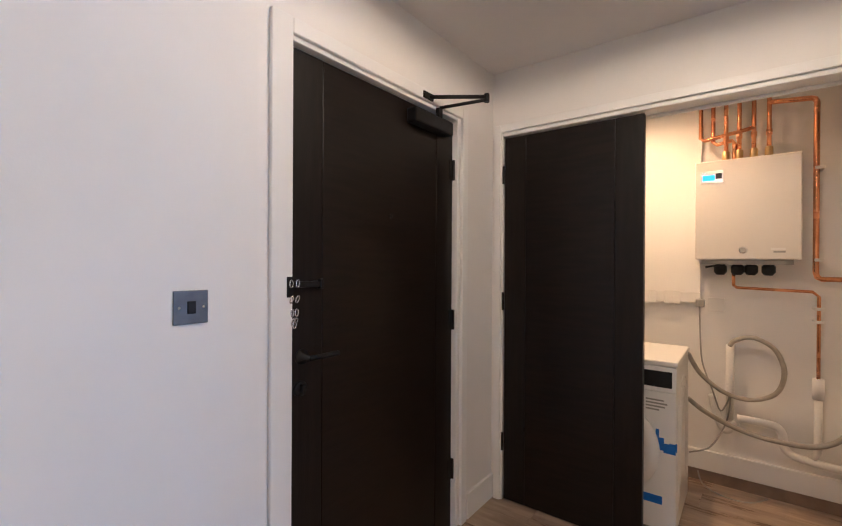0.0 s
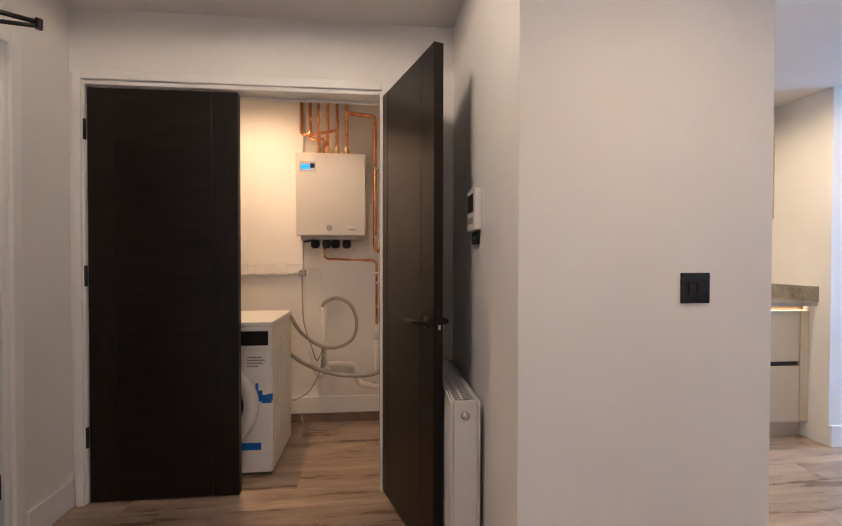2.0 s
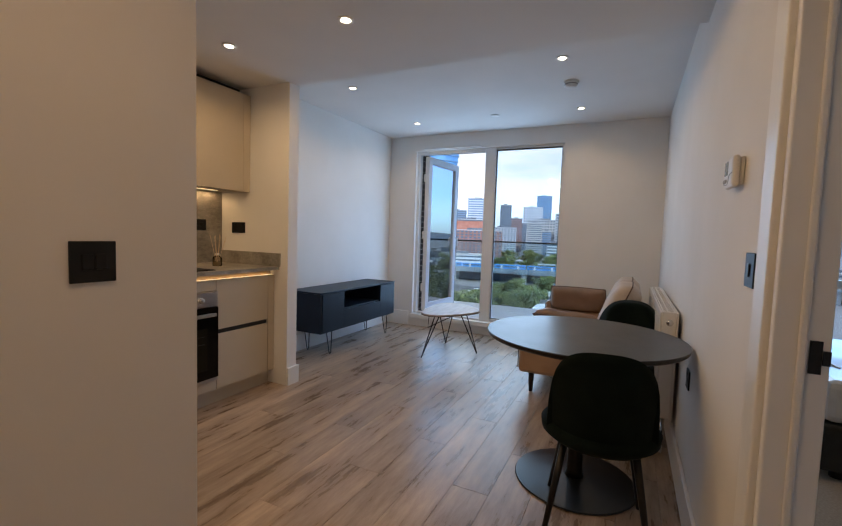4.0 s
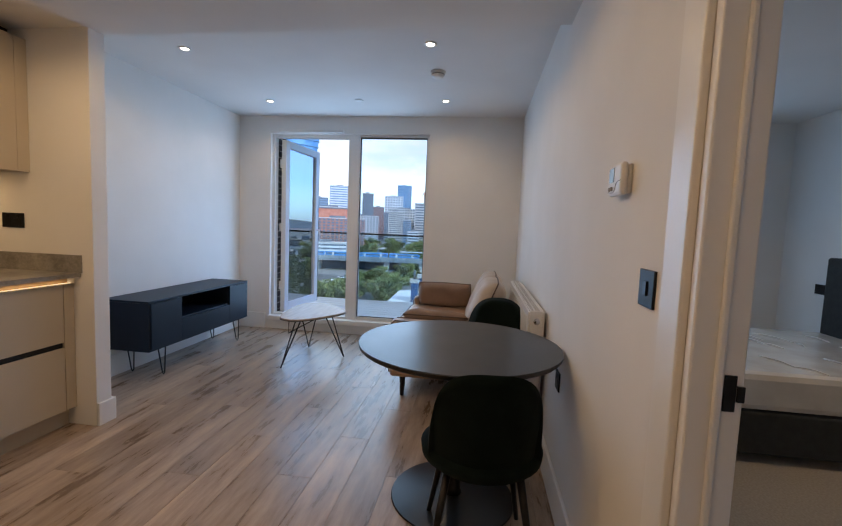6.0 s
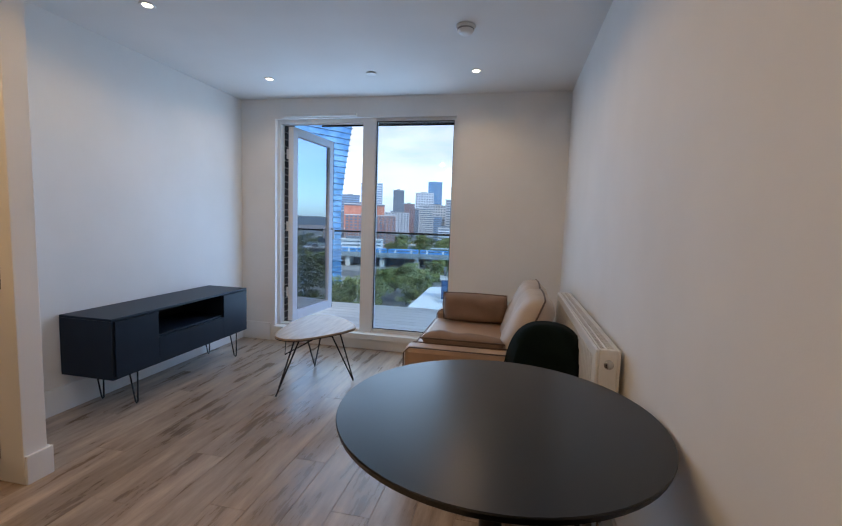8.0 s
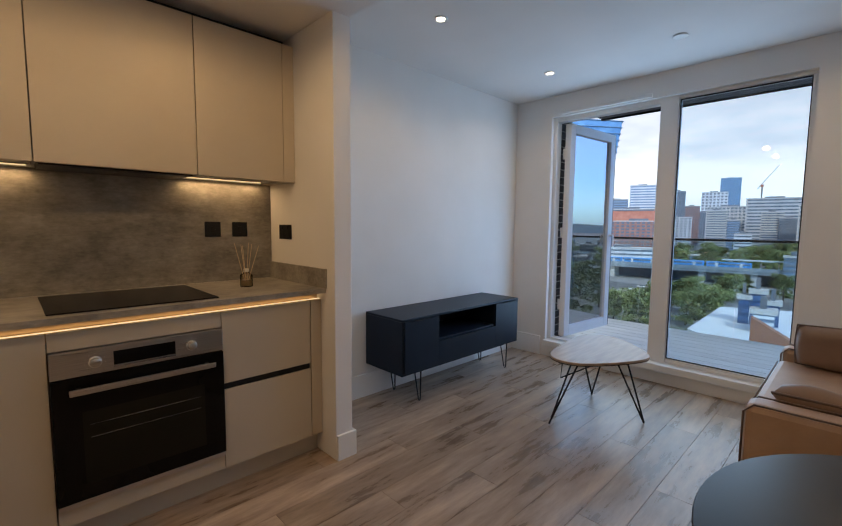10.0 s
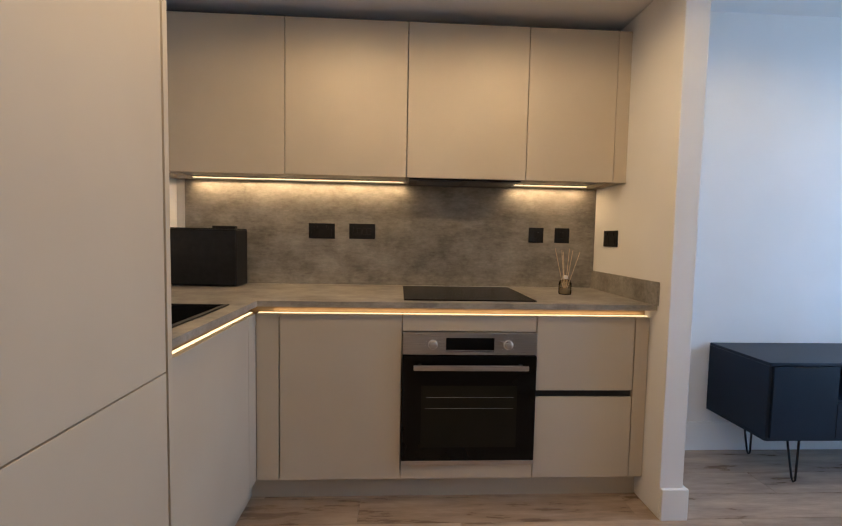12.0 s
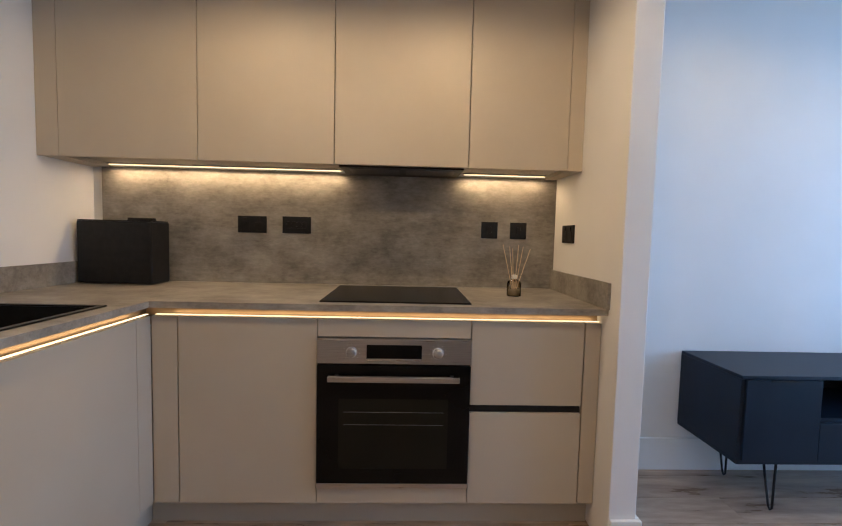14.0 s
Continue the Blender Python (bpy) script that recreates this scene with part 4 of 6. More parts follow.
for x0, x1 in ((1.18, 2.335), (2.955, 3.38)):
    st = thing("cabinet_light", (0, 0, 0), 0, "warm glowing light strip under the wall units", "light strip", "under-cabinet strips")
    part("profile", boxes((x0, x1, 2.275, 2.295, CB + 0.0125, CB + 0.0178)), GUN, st)
    part("diffuser", boxes((x0 + 0.004, x1 - 0.004, 2.278, 2.292, CB + 0.0085, CB + 0.0123)), STRIP_GLOW, st, "glowing warm diffuser")
# black sheet stands in for the shade in the gap above the units
blank = thing("cornice_void", (0, 0, 0), 0, "black sheet standing in for shade above the wall units", "panel")
part("shade_sheet", boxes((XKL + 0.001, XN0 - 0.001, YU + 0.12, YU + 0.13, CT + 0.0005, Z_KITCHEN - 0.001)), BLACK, blank)

# tall fridge housing: door faces look along +x
FXF = 1.722
fridge = thing("fridge_housing", (0, 0, 0), 0, "tall cashmere integrated fridge freezer housing", "cabinet")
part("body", boxes((1.072, FXF - 0.021, YS2 + 0.092, 0.984, 0.0, 2.24)), CARCASS, fridge)
part("lower_door", boxes((FXF - 0.02, FXF, YS2 + 0.093, 0.980, 0.115, 0.841)), CAB, fridge, bevel=0.0012)
part("upper_door", boxes((FXF - 0.02, FXF, YS2 + 0.093, 0.980, 0.845, 2.24)), CAB, fridge, bevel=0.0012)
part("end_panel", boxes((1.072, FXF + 0.002, 0.986, 1.006, 0.0, 2.24)), CAB, fridge)
part("cornice", boxes((1.072, FXF - 0.05, YS2 + 0.092, 1.006, 2.2405, Z_KITCHEN - 0.001)), CAB, fridge)

# ---- closet ----
washer = thing("washing_machine", (-0.61, 1.565, 0), 0, "white front-loading washing machine in the closet", "washing machine")
W = 0.605
part("casing", boxes((0, W, 0.012, 0.51, 0.015, 0.828)), ENAMEL, washer, bevel=0.006)
part("worktop", boxes((-0.003, W + 0.003, 0.0, 0.52, 0.829, 0.855)), ENAMEL, washer, bevel=0.005)
part("front_panel", boxes((0.004, W - 0.004, 0.0, 0.0115, 0.02, 0.700)), ENAMEL, washer, bevel=0.003)
part("control_panel", boxes((0.004, W - 0.004, -0.002, 0.0115, 0.703, 0.827)), ENAMEL, washer, bevel=0.003)
part("display", boxes((0.30, 0.585, -0.0038, -0.0022, 0.725, 0.805)), BLACK, washer, "black glass display panel", bevel=0.001)
part("drawer", boxes((0.02, 0.18, -0.004, -0.0022, 0.72, 0.81)), ENAMEL, washer, bevel=0.002)
part("dial", lathe([(0.032, -0.0022), (0.031, -0.022), (0.026, -0.024)], 28, centre=(0.24, 0, 0.765), axis="y"), STEEL, washer, smooth=True)
dr = part("door", lathe([(0.235, -0.0005), (0.235, -0.018), (0.215, -0.034), (0.165, -0.036), (0.160, -0.022)], 40, centre=(0.30, 0, 0.40), axis="y"), ENAMEL, washer, "white round door rim", smooth=True)
part("door_glass", lathe([(0.159, -0.020), (0.15, -0.03), (0.10, -0.036), (0.02, -0.037)], 32, centre=(0.30, 0, 0.40), axis="y"), OVEN_GLASS, dr, "dark door glass", smooth=True)
for i, wd in enumerate((0.08, 0.095, 0.085, 0.06)):
    part("label_line", boxes((0.47, 0.47 + wd, -0.0008, -0.0003, 0.655 - i * 0.016, 0.663 - i * 0.016)), GREY_PLASTIC, washer)
tape_bm = bmesh.new()
tape_pts = [(0.515, 0.50), (0.528, 0.46), (0.55, 0.435), (0.575, 0.425), (0.60, 0.44), (0.606, 0.445)]
for (a, b), (c, d) in zip(tape_pts, tape_pts[1:]):
    box(a, c + 0.002, -0.0028, -0.0006, min(b, d) - 0.020, max(b, d) + 0.016, bm=tape_bm)
part("tape", tape_bm, TAPE, washer, "blue packing tape")
part("tape", boxes((0.37, 0.545, -0.0022, -0.0004, 0.145, 0.185)), TAPE, washer, "blue packing tape")
for fx in (0.04, W - 0.04):
    for fy in (0.06, 0.46):
        part("foot", lathe([(0.022, 0), (0.022, 0.008), (0.012, 0.0145)], 14, centre=(fx, fy, 0)), BLACK, washer)
ridge = bmesh.new()
for i in range(3):
    tube(curve_points([(W + 0.001, 0.06 + i * 0.05, 0.10 + i * 0.05), (W + 0.001, 0.08 + i * 0.05, 0.60 - i * 0.04), (W + 0.001, 0.25, 0.74 - i * 0.05), (W + 0.001, 0.45 - i * 0.05, 0.60 - i * 0.04), (W + 0.001, 0.47 - i * 0.05, 0.10 + i * 0.05)], 6), 0.003, 6, ridge)
part("side_pressing", ridge, ENAMEL, washer, smooth=True)

YB = 2.33
boiler = thing("boiler", (0.018, 2.12, 1.362), 0, "white wall-hung boiler with a lit blue display", "boiler")
part("casing", boxes((0, 0.470, 0, 0.208, 0.0, 0.563)), BOILER, boiler, bevel=0.006)
part("display_bezel", boxes((0.028, 0.135, -0.004, -0.0003, 0.435, 0.505)), STEEL, boiler, "rounded silver bezel", bevel=0.012)
part("display", boxes((0.036, 0.095, -0.0062, -0.0042, 0.450, 0.482)), SCREEN, boiler, "lit blue display", bevel=0.001)
part("buttons", boxes((0.098, 0.128, -0.0062, -0.0042, 0.458, 0.490)), BLACK, boiler, bevel=0.002)
part("gauge", lathe([(0.019, -0.0003), (0.019, -0.006), (0.015, -0.007)], 24, centre=(0.225, 0, 0.052), axis="y"), CHROME, boiler, smooth=True)
part("gauge_face", lathe([(0.0145, -0.0072), (0.014, -0.0082)], 24, centre=(0.225, 0, 0.052), axis="y"), GREY_PLASTIC, boiler)
part("badge", boxes((0.345, 0.405, -0.0025, -0.0003, 0.050, 0.062)), WHITE_PLASTIC, boiler)
part("badge", boxes((0.355, 0.405, -0.0025, -0.0003, 0.036, 0.046)), GREY_PLASTIC, boiler)
part("underside", boxes((0.03, 0.44, 0.03, 0.19, -0.028, -0.0005)), GREY_PLASTIC, boiler)
for vx in (0.120, 0.200, 0.262, 0.338):
    part("valve", lathe([(0.022, -0.0285), (0.031, -0.040), (0.031, -0.072), (0.018, -0.088)], 16, centre=(vx, 0.075, 0)), BLACK, boiler, "black isolation valve", smooth=True)
part("lever", tube([(0.05, 0.04, -0.045), (0.12, 0.03, -0.03)], 0.006, 8), BLACK_METAL, boiler)

pipes = thing("pipework", (0, 0, 0), 0, "copper heating pipes above and beside the boiler", "pipes")
YP = 2.24
xs = [0.035, 0.097, 0.160, 0.222, 0.288, 0.355]
for i, px_ in enumerate(xs):
    if i == 0:
        line = [(px_, YP, 2.40), (px_, YP, 2.09), (px_ + 0.02, YP - 0.02, 2.07), (0.288, YP - 0.03, 2.105)]
    elif i == 1:
        line = [(px_, YP, 2.40), (px_, YP, 2.06), (px_ + 0.02, YP - 0.01, 2.04), (0.19, YP - 0.02, 2.05), (0.20, YP - 0.02, 2.03), (0.20, YP - 0.02, 1.927)]
    else:
        line = [(px_, YP - 0.02, 2.40), (px_, YP - 0.02, 1.927)]
    part("copper_pipe", tube(line, 0.0112, 12), COPPER, pipes, smooth=True)
    if i >= 2:
        part("valve", lathe([(0.014, 1.935), (0.019, 1.945), (0.019, 1.985), (0.014, 1.992)], 12, centre=(px_, YP - 0.02, 0)), BRASS, pipes, smooth=True)
        part("elbow", lathe([(0.0145, 2.055), (0.0145, 2.085)], 12, centre=(px_, YP - 0.02, 0)), COPPER, pipes, smooth=True)
part("copper_pipe", tube([(0.355, YP - 0.02, 2.235), (0.53, YP, 2.225), (0.545, YP, 2.218), (0.552, YP, 2.20), (0.552, YP, 1.29), (0.558, YP, 1.268), (0.575, YP, 1.258), (0.80, YP, 1.258)], 0.0135, 12), COPPER, pipes, smooth=True)
part("copper_pipe", tube([(0.200, YP - 0.04, 1.30), (0.200, YP - 0.02, 1.215), (0.215, YP, 1.20), (0.54, YP, 1.19), (0.565, YP, 1.165), (0.565, YP, 0.72)], 0.0085, 10), COPPER, pipes, smooth=True)
for cz in (1.85, 1.36, 1.10, 1.03):
    part("pipe_clip", boxes((0.545, 0.585, YP - 0.016, YB - 0.001, cz - 0.008, cz + 0.008)), WHITE_PLASTIC, pipes, "white pipe clip", bevel=0.003)
for i, vz in enumerate((1.78, 1.66, 1.54)):
    part("gate_valve", lathe([(0.014, -0.02), (0.022, -0.012), (0.022, 0.012), (0.014, 0.02)], 14, centre=(0.70, YP - 0.01, vz), axis="z"), BRASS, pipes, smooth=True)
part("copper_pipe", tube([(0.70, YP, 2.40), (0.70, YP, 1.275)], 0.009, 10), COPPER, pipes, smooth=True)

waste = thing("waste_pipe", (0, 0, 0), 0, "white plastic waste pipe along the closet wall", "pipe")
part("pipe", tube([(0.565, YP, 0.72), (0.565, YP, 0.33), (0.545, YP, 0.30)], 0.017, 14), WHITE_PLASTIC, waste, smooth=True)
part("socket", lathe([(0.024, 0.62), (0.024, 0.73)], 16, centre=(0.565, YP, 0)), WHITE_PLASTIC, waste, smooth=True)
part("pipe", tube(curve_points([(0.22, YP, 0.445), (0.38, YP, 0.44), (0.42, YP, 0.40), (0.43, YP, 0.33), (0.50, YP, 0.285), (0.80, YP, 0.265)], 5), 0.021, 14), WHITE_PLASTIC, waste, smooth=True)
part("trap", tube(curve_points([(0.10, YP, 0.56), (0.13, YP, 0.42), (0.17, YP, 0.36), (0.22, YP, 0.42)], 6), 0.020, 14), WHITE_PLASTIC, waste, smooth=True)
part("standpipe", tube([(0.185, YP + 0.03, 0.42), (0.185, YP + 0.03, 0.86)], 0.021, 14), WHITE_PLASTIC, waste, smooth=True)


def hose_thing(label, points, r, mat, name="hose"):
    t = thing(name, (0, 0, 0), 0, label, "hose")
    part("tube", tube(curve_points(points, 8), r, 12), mat, t, smooth=True)
    return t


hose_thing("grey washing machine drain hose in a loop", [(-0.005, 2.05, 0.82), (0.05, 2.12, 0.70), (0.16, 2.17, 0.60), (0.28, 2.19, 0.575), (0.39, 2.19, 0.63), (0.425, 2.19, 0.75), (0.385, 2.19, 0.87), (0.29, 2.19, 0.925), (0.21, 2.19, 0.90), (0.185, 2.20, 0.865)], 0.0125, HOSE)
hose_thing("grey water hose sagging along the wall", [(-0.005, 2.06, 0.56), (0.08, 2.12, 0.48), (0.22, 2.17, 0.405), (0.38, 2.18, 0.375), (0.55, 2.18, 0.385), (0.66, 2.19, 0.46), (0.70, 2.21, 0.60)], 0.0135, HOSE)
hose_thing("thin grey power cable with a plug", [(0.03, 2.292, 1.085), (0.035, 2.27, 0.95), (0.05, 2.24, 0.75), (0.10, 2.22, 0.60), (0.14, 2.22, 0.48), (0.17, 2.22, 0.52), (0.19, 2.21, 0.58), (0.17, 2.2, 0.42), (0.10, 2.15, 0.28), (0.0, 2.09, 0.24)], 0.0045, GREY_PLASTIC, "power_cable")
hose_thing("loose grey cable end on the closet floor", [(0.03, 2.25, 0.08), (0.06, 2.22, 0.02), (0.16, 2.16, 0.006), (0.28, 2.17, 0.006), (0.36, 2.24, 0.02)], 0.004, GREY_PLASTIC, "power_cable")
dado = thing("socket_trunking", (0, 0, 0), 0, "white trunking with appliance switches on the closet wall", "trunking")
part("trunk", boxes((XE + 0.01, 0.035, 2.295, 2.3295, 1.095, 1.160)), WHITE_PLASTIC, dado, bevel=0.004)
for i in range(4):
    sx = -0.52 + i * 0.135
    sp = part("spur", boxes((sx - 0.043, sx + 0.043, 2.283, 2.2945, 1.083, 1.169)), WHITE_PLASTIC, dado, bevel=0.003)
    part("rocker", boxes((sx - 0.007, sx + 0.007, 2.279, 2.2828, 1.115, 1.138)), WHITE_PLASTIC, sp, bevel=0.001)
part("plug", boxes((0.012, 0.058, 2.262, 2.2945, 1.075, 1.12)), GREY_PLASTIC, dado, "grey plug", bevel=0.004)
part("boxing", boxes((XE + 0.001, 0.034, 2.297, 2.3295, 1.1605, Z_HALL - 0.001)), WALL, dado, "white boxed-out wall panel")
part("socket", boxes((0.07, 0.155, 2.318, 2.3295, 1.045, 1.13)), WHITE_PLASTIC, dado, bevel=0.003)
# brown strip from the floor up to the closet skirting
base_band = thing("unfinished_wall_base", (0, 0, 0), 0, "brown band below the closet skirting", "panel")
part("board", boxes((XE + 0.01, XR - 0.001, 2.312, 2.3295, 0.0, 0.0695)), material("brown_band", (0.20, 0.14, 0.10), 0.8, second=(0.26, 0.19, 0.14), scale=12), base_band)


# ---- living room ----
def hairpin(parent, x, y, z, dx, dy, spread=0.045):
    """A hairpin leg whose foot is at (x + dx, y + dy) on the floor and whose two rods rise to z."""
    foot = Vector((x + dx, y + dy, 0.005))
    for_side = Vector((-dy, dx, 0)).normalized() if dx or dy else Vector((1, 0, 0))
    pts = [Vector((x, y, z)) + for_side * spread, foot + for_side * 0.010 + Vector((0, 0, 0.012)), foot, foot - for_side * 0.010 + Vector((0, 0, 0.012)), Vector((x, y, z)) - for_side * spread]
    part("leg", tube(pts, 0.005, 8), BLACK_METAL, parent, "black hairpin leg", smooth=True)


tv = thing("tv_unit", (4.10, 1.80, 0), 0, "dark graphite television unit on black hairpin legs", "television unit")
TW, TD, TB, TH = 1.365, 0.398, 0.245, 0.632
part("top", boxes((0, TW, 0, TD, TH - 0.016, TH)), GRAPHITE, tv, bevel=0.002)
part("bottom", boxes((0, TW, 0, TD, TB, TB + 0.016)), GRAPHITE, tv, bevel=0.002)
for x0 in (0.0, TW - 0.016):
    part("side", boxes((x0, x0 + 0.016, 0.002, TD, TB + 0.0165, TH - 0.0165)), GRAPHITE, tv)
for x0 in (0.345, 1.03):
    part("divider", boxes((x0, x0 + 0.014, 0.012, TD, TB + 0.0165, TH - 0.0165)), GRAPHITE, tv)
part("back", boxes((0.017, TW - 0.017, TD - 0.008, TD - 0.0005, TB + 0.0165, TH - 0.0165)), BLACK, tv)
part("shelf", boxes((0.3595, 1.0295, 0.012, TD - 0.0085, 0.432, 0.446)), GRAPHITE, tv)
for x0, x1 in ((0.018, 0.349), (1.0335, TW - 0.018)):
    dd = part("door", boxes((x0, x1, -0.008, 0.0115, TB + 0.018, TH - 0.018)), GRAPHITE, tv, bevel=0.0015)
    part("handle", boxes((x0 + 0.10, x0 + 0.24, -0.018, -0.0083, TH - 0.021, TH - 0.0175)), BLACK, dd, "slim black edge pull")
dw = part("drawer", boxes((0.351, 1.0315, -0.008, 0.0115, TB + 0.018, 0.430)), GRAPHITE, tv, bevel=0.0015)
part("handle", boxes((0.60, 0.78, -0.018, -0.0083, 0.428, 0.4315)), BLACK, dw, "slim black edge pull")
for lx, dx in ((0.20, 0.02), (TW - 0.12, 0.03)):
    for ly in (0.06, TD - 0.06):
        hairpin(tv, lx, ly, TB - 0.0005, dx, 0.0, 0.035)

ctable = thing("coffee_table", (4.98, 0.88, 0), 0, "pale wood coffee table with black wire legs", "coffee table")


def soft_triangle(centres, r, seg=48, swell=0.030):
    """The outline round three discs, with gently bowed sides."""
    c = [Vector(p) for p in centres]
    mid_ = (c[0] + c[1] + c[2]) / 3
    out = []
    for k in range(seg * 2):
        d = Vector((math.cos(math.pi * k / seg), math.sin(math.pi * k / seg)))
        # a soft maximum over the discs rounds the corners into the sides
        reach = [(p - mid_).dot(d) + r for p in c]
        top = max(reach)
        out.append((d, top + swell * math.log(sum(math.exp((q - top) / swell) for q in reach))))
    pts = []
    for k, (d, h) in enumerate(out):
        step = math.pi / seg
        slope = (out[(k + 1) % len(out)][1] - out[k - 1][1]) / (2 * step)
        q = mid_ + d * h + Vector((-d.y, d.x)) * slope
        pts.append((q.x, q.y))
    return pts


CT_OUT = soft_triangle([(-0.20, 0.05), (0.10, -0.13), (0.31, 0.11)], 0.15)
part("tabletop", slab(CT_OUT, 0.435, 0.450), OAK_TOP, ctable, bevel=0.003)
part("edge_band", slab([(x * 1.004, y * 1.004) for x, y in CT_OUT], 0.431, 0.4345), BLACK, ctable, "black underside edge")
for fx, fy in ((-0.31, 0.15), (0.15, -0.26), (0.37, 0.18)):
    d = Vector((fx, fy, 0)).normalized()
    s = Vector((-d.y, d.x, 0))
    foot = Vector((fx, fy, 0.006))
    p1, p2 = Vector((fx, fy, 0)) * 0.62 + s * 0.10, Vector((fx, fy, 0)) * 0.35 - s * 0.06
    part("leg", tube([(p1.x, p1.y, 0.4305), foot + Vector((0, 0, 0.006)), foot, (p2.x, p2.y, 0.4305)], 0.006, 8), BLACK_METAL, ctable, "black bent wire leg", smooth=True)
part("brace", tube([(-0.22, 0.12, 0.4305), (-0.24, 0.12, 0.30), (0.06, -0.10, 0.425)], 0.005, 8), BLACK_METAL, ctable, smooth=True)

# sofa: back along the south wall
sofa = thing("sofa", (4.27, -0.87, 0), 0, "tan leather two-seat sofa with cream back cushions", "sofa")
SW, SD = 1.24, 0.87
part("base", boxes((0.02, SW - 0.02, 0.02, SD - 0.02, 0.16, 0.32)), LEATHER, sofa, bevel=0.02)
part("backrest", boxes((0.02, SW - 0.02, 0.0, 0.15, 0.3205, 0.66)), LEATHER, sofa, bevel=0.035)
for x0 in (0.0, SW - 0.13):
    arm = part("armrest", boxes((x0, x0 + 0.13, 0.03, SD, 0.162, 0.585)), LEATHER, sofa, bevel=0.028)
    for sx in (x0 + 0.006, x0 + 0.124):
        part("piping", tube([(sx, SD + 0.001, 0.20), (sx, SD + 0.001, 0.55), (sx, SD - 0.03, 0.584), (sx, 0.18, 0.586)], 0.004, 6), PIPING, arm, smooth=True)
seat = part("seat_cushion", boxes((0.135, SW - 0.135, 0.15, SD + 0.01, 0.3255, 0.52)), LEATHER, sofa, bevel=0.03)
for sz in (0.345, 0.508):
    part("piping", tube([(0.15, SD + 0.010, sz), (SW - 0.15, SD + 0.010, sz)], 0.004, 6), PIPING, seat, smooth=True)
for fx in (0.09, SW - 0.09):
    for fy in (0.09, SD - 0.09):
        part("leg", tube([(fx, fy, 0.1605), (fx, fy, 0.0)], 0.024, 12, r_end=0.015), DARK_WOOD, sofa, "dark tapered wooden leg", smooth=True)
for i, cx in enumerate((0.375, 0.855)):
    c = thing("back_cushion", (4.27 + cx, -0.675, 0.655), 0, "plump cream leather back cushion", "cushion", "sofa back cushions")
    body = part("cover", pillow(0.52, 0.50, 0.20, 4.6, 22, 18, 0.012, i * 3.1), LINEN, c, smooth=True)
    rim = [(0.26 * u * (1 - 0.05 * v * v), 0.25 * v * (1 - 0.05 * u * u), 0) for u, v in
           [(-1 + k / 4, -1) for k in range(8)] + [(1, -1 + k / 4) for k in range(8)] + [(1 - k / 4, 1) for k in range(8)] + [(-1, 1 - k / 4) for k in range(8)]]
    seam = part("piping", tube(rim, 0.0055, 6, closed=True), PIPING, c, smooth=True)
    for ob in (body, seam):
        ob.rotation_euler = (radians(112), 0, 0)


def arm_cushion(at, tilt, seed, label):
    c = thing("arm_cushion", at, 0, label, "cushion", "sofa arm cushions")
    cover = part("cover", pillow(0.50, 0.24, 0.10, 5.0, 18, 12, 0.02, seed), LEATHER_DARK, c, smooth=True)
    rim = [(-0.243, -0.113, 0), (0.0, -0.119, 0), (0.243, -0.113, 0), (0.247, 0.0, 0), (0.243, 0.113, 0), (0.0, 0.119, 0), (-0.243, 0.113, 0), (-0.247, 0.0, 0)]
    seam = part("piping", tube(rim, 0.0055, 6, closed=True), PIPING, c, smooth=True)
    for ob in (cover, seam):
        ob.rotation_euler = (radians(tilt), 0, radians(90))


arm_cushion((5.285, -0.31, 0.640), 76, 7.7, "brown leather scatter cushion against the window-side arm")
arm_cushion((4.515, -0.31, 0.570), 20, 2.3, "brown leather scatter cushion lying against the table-side arm")

# dining table and chairs
TC = (3.215, -0.545)
dtable = thing("dining_table", (*TC, 0), 0, "round matt black dining table on a pedestal base", "table")
part("tabletop", lathe([(0.452, 0.722), (0.458, 0.727), (0.462, 0.741), (0.460, 0.745)], 72), TABLE, dtable)
part("underframe", lathe([(0.40, 0.706), (0.40, 0.7215)], 40), BLACK_METAL, dtable)
part("pedestal", lathe([(0.045, 0.024), (0.036, 0.05), (0.034, 0.35), (0.036, 0.66), (0.060, 0.7055)], 32), BLACK_METAL, dtable, "black round pedestal column", smooth=True)
part("base_plate", lathe([(0.285, 0.0), (0.290, 0.004), (0.287, 0.010), (0.20, 0.016), (0.05, 0.0235)], 64), TABLE, dtable, "flat round black base plate")


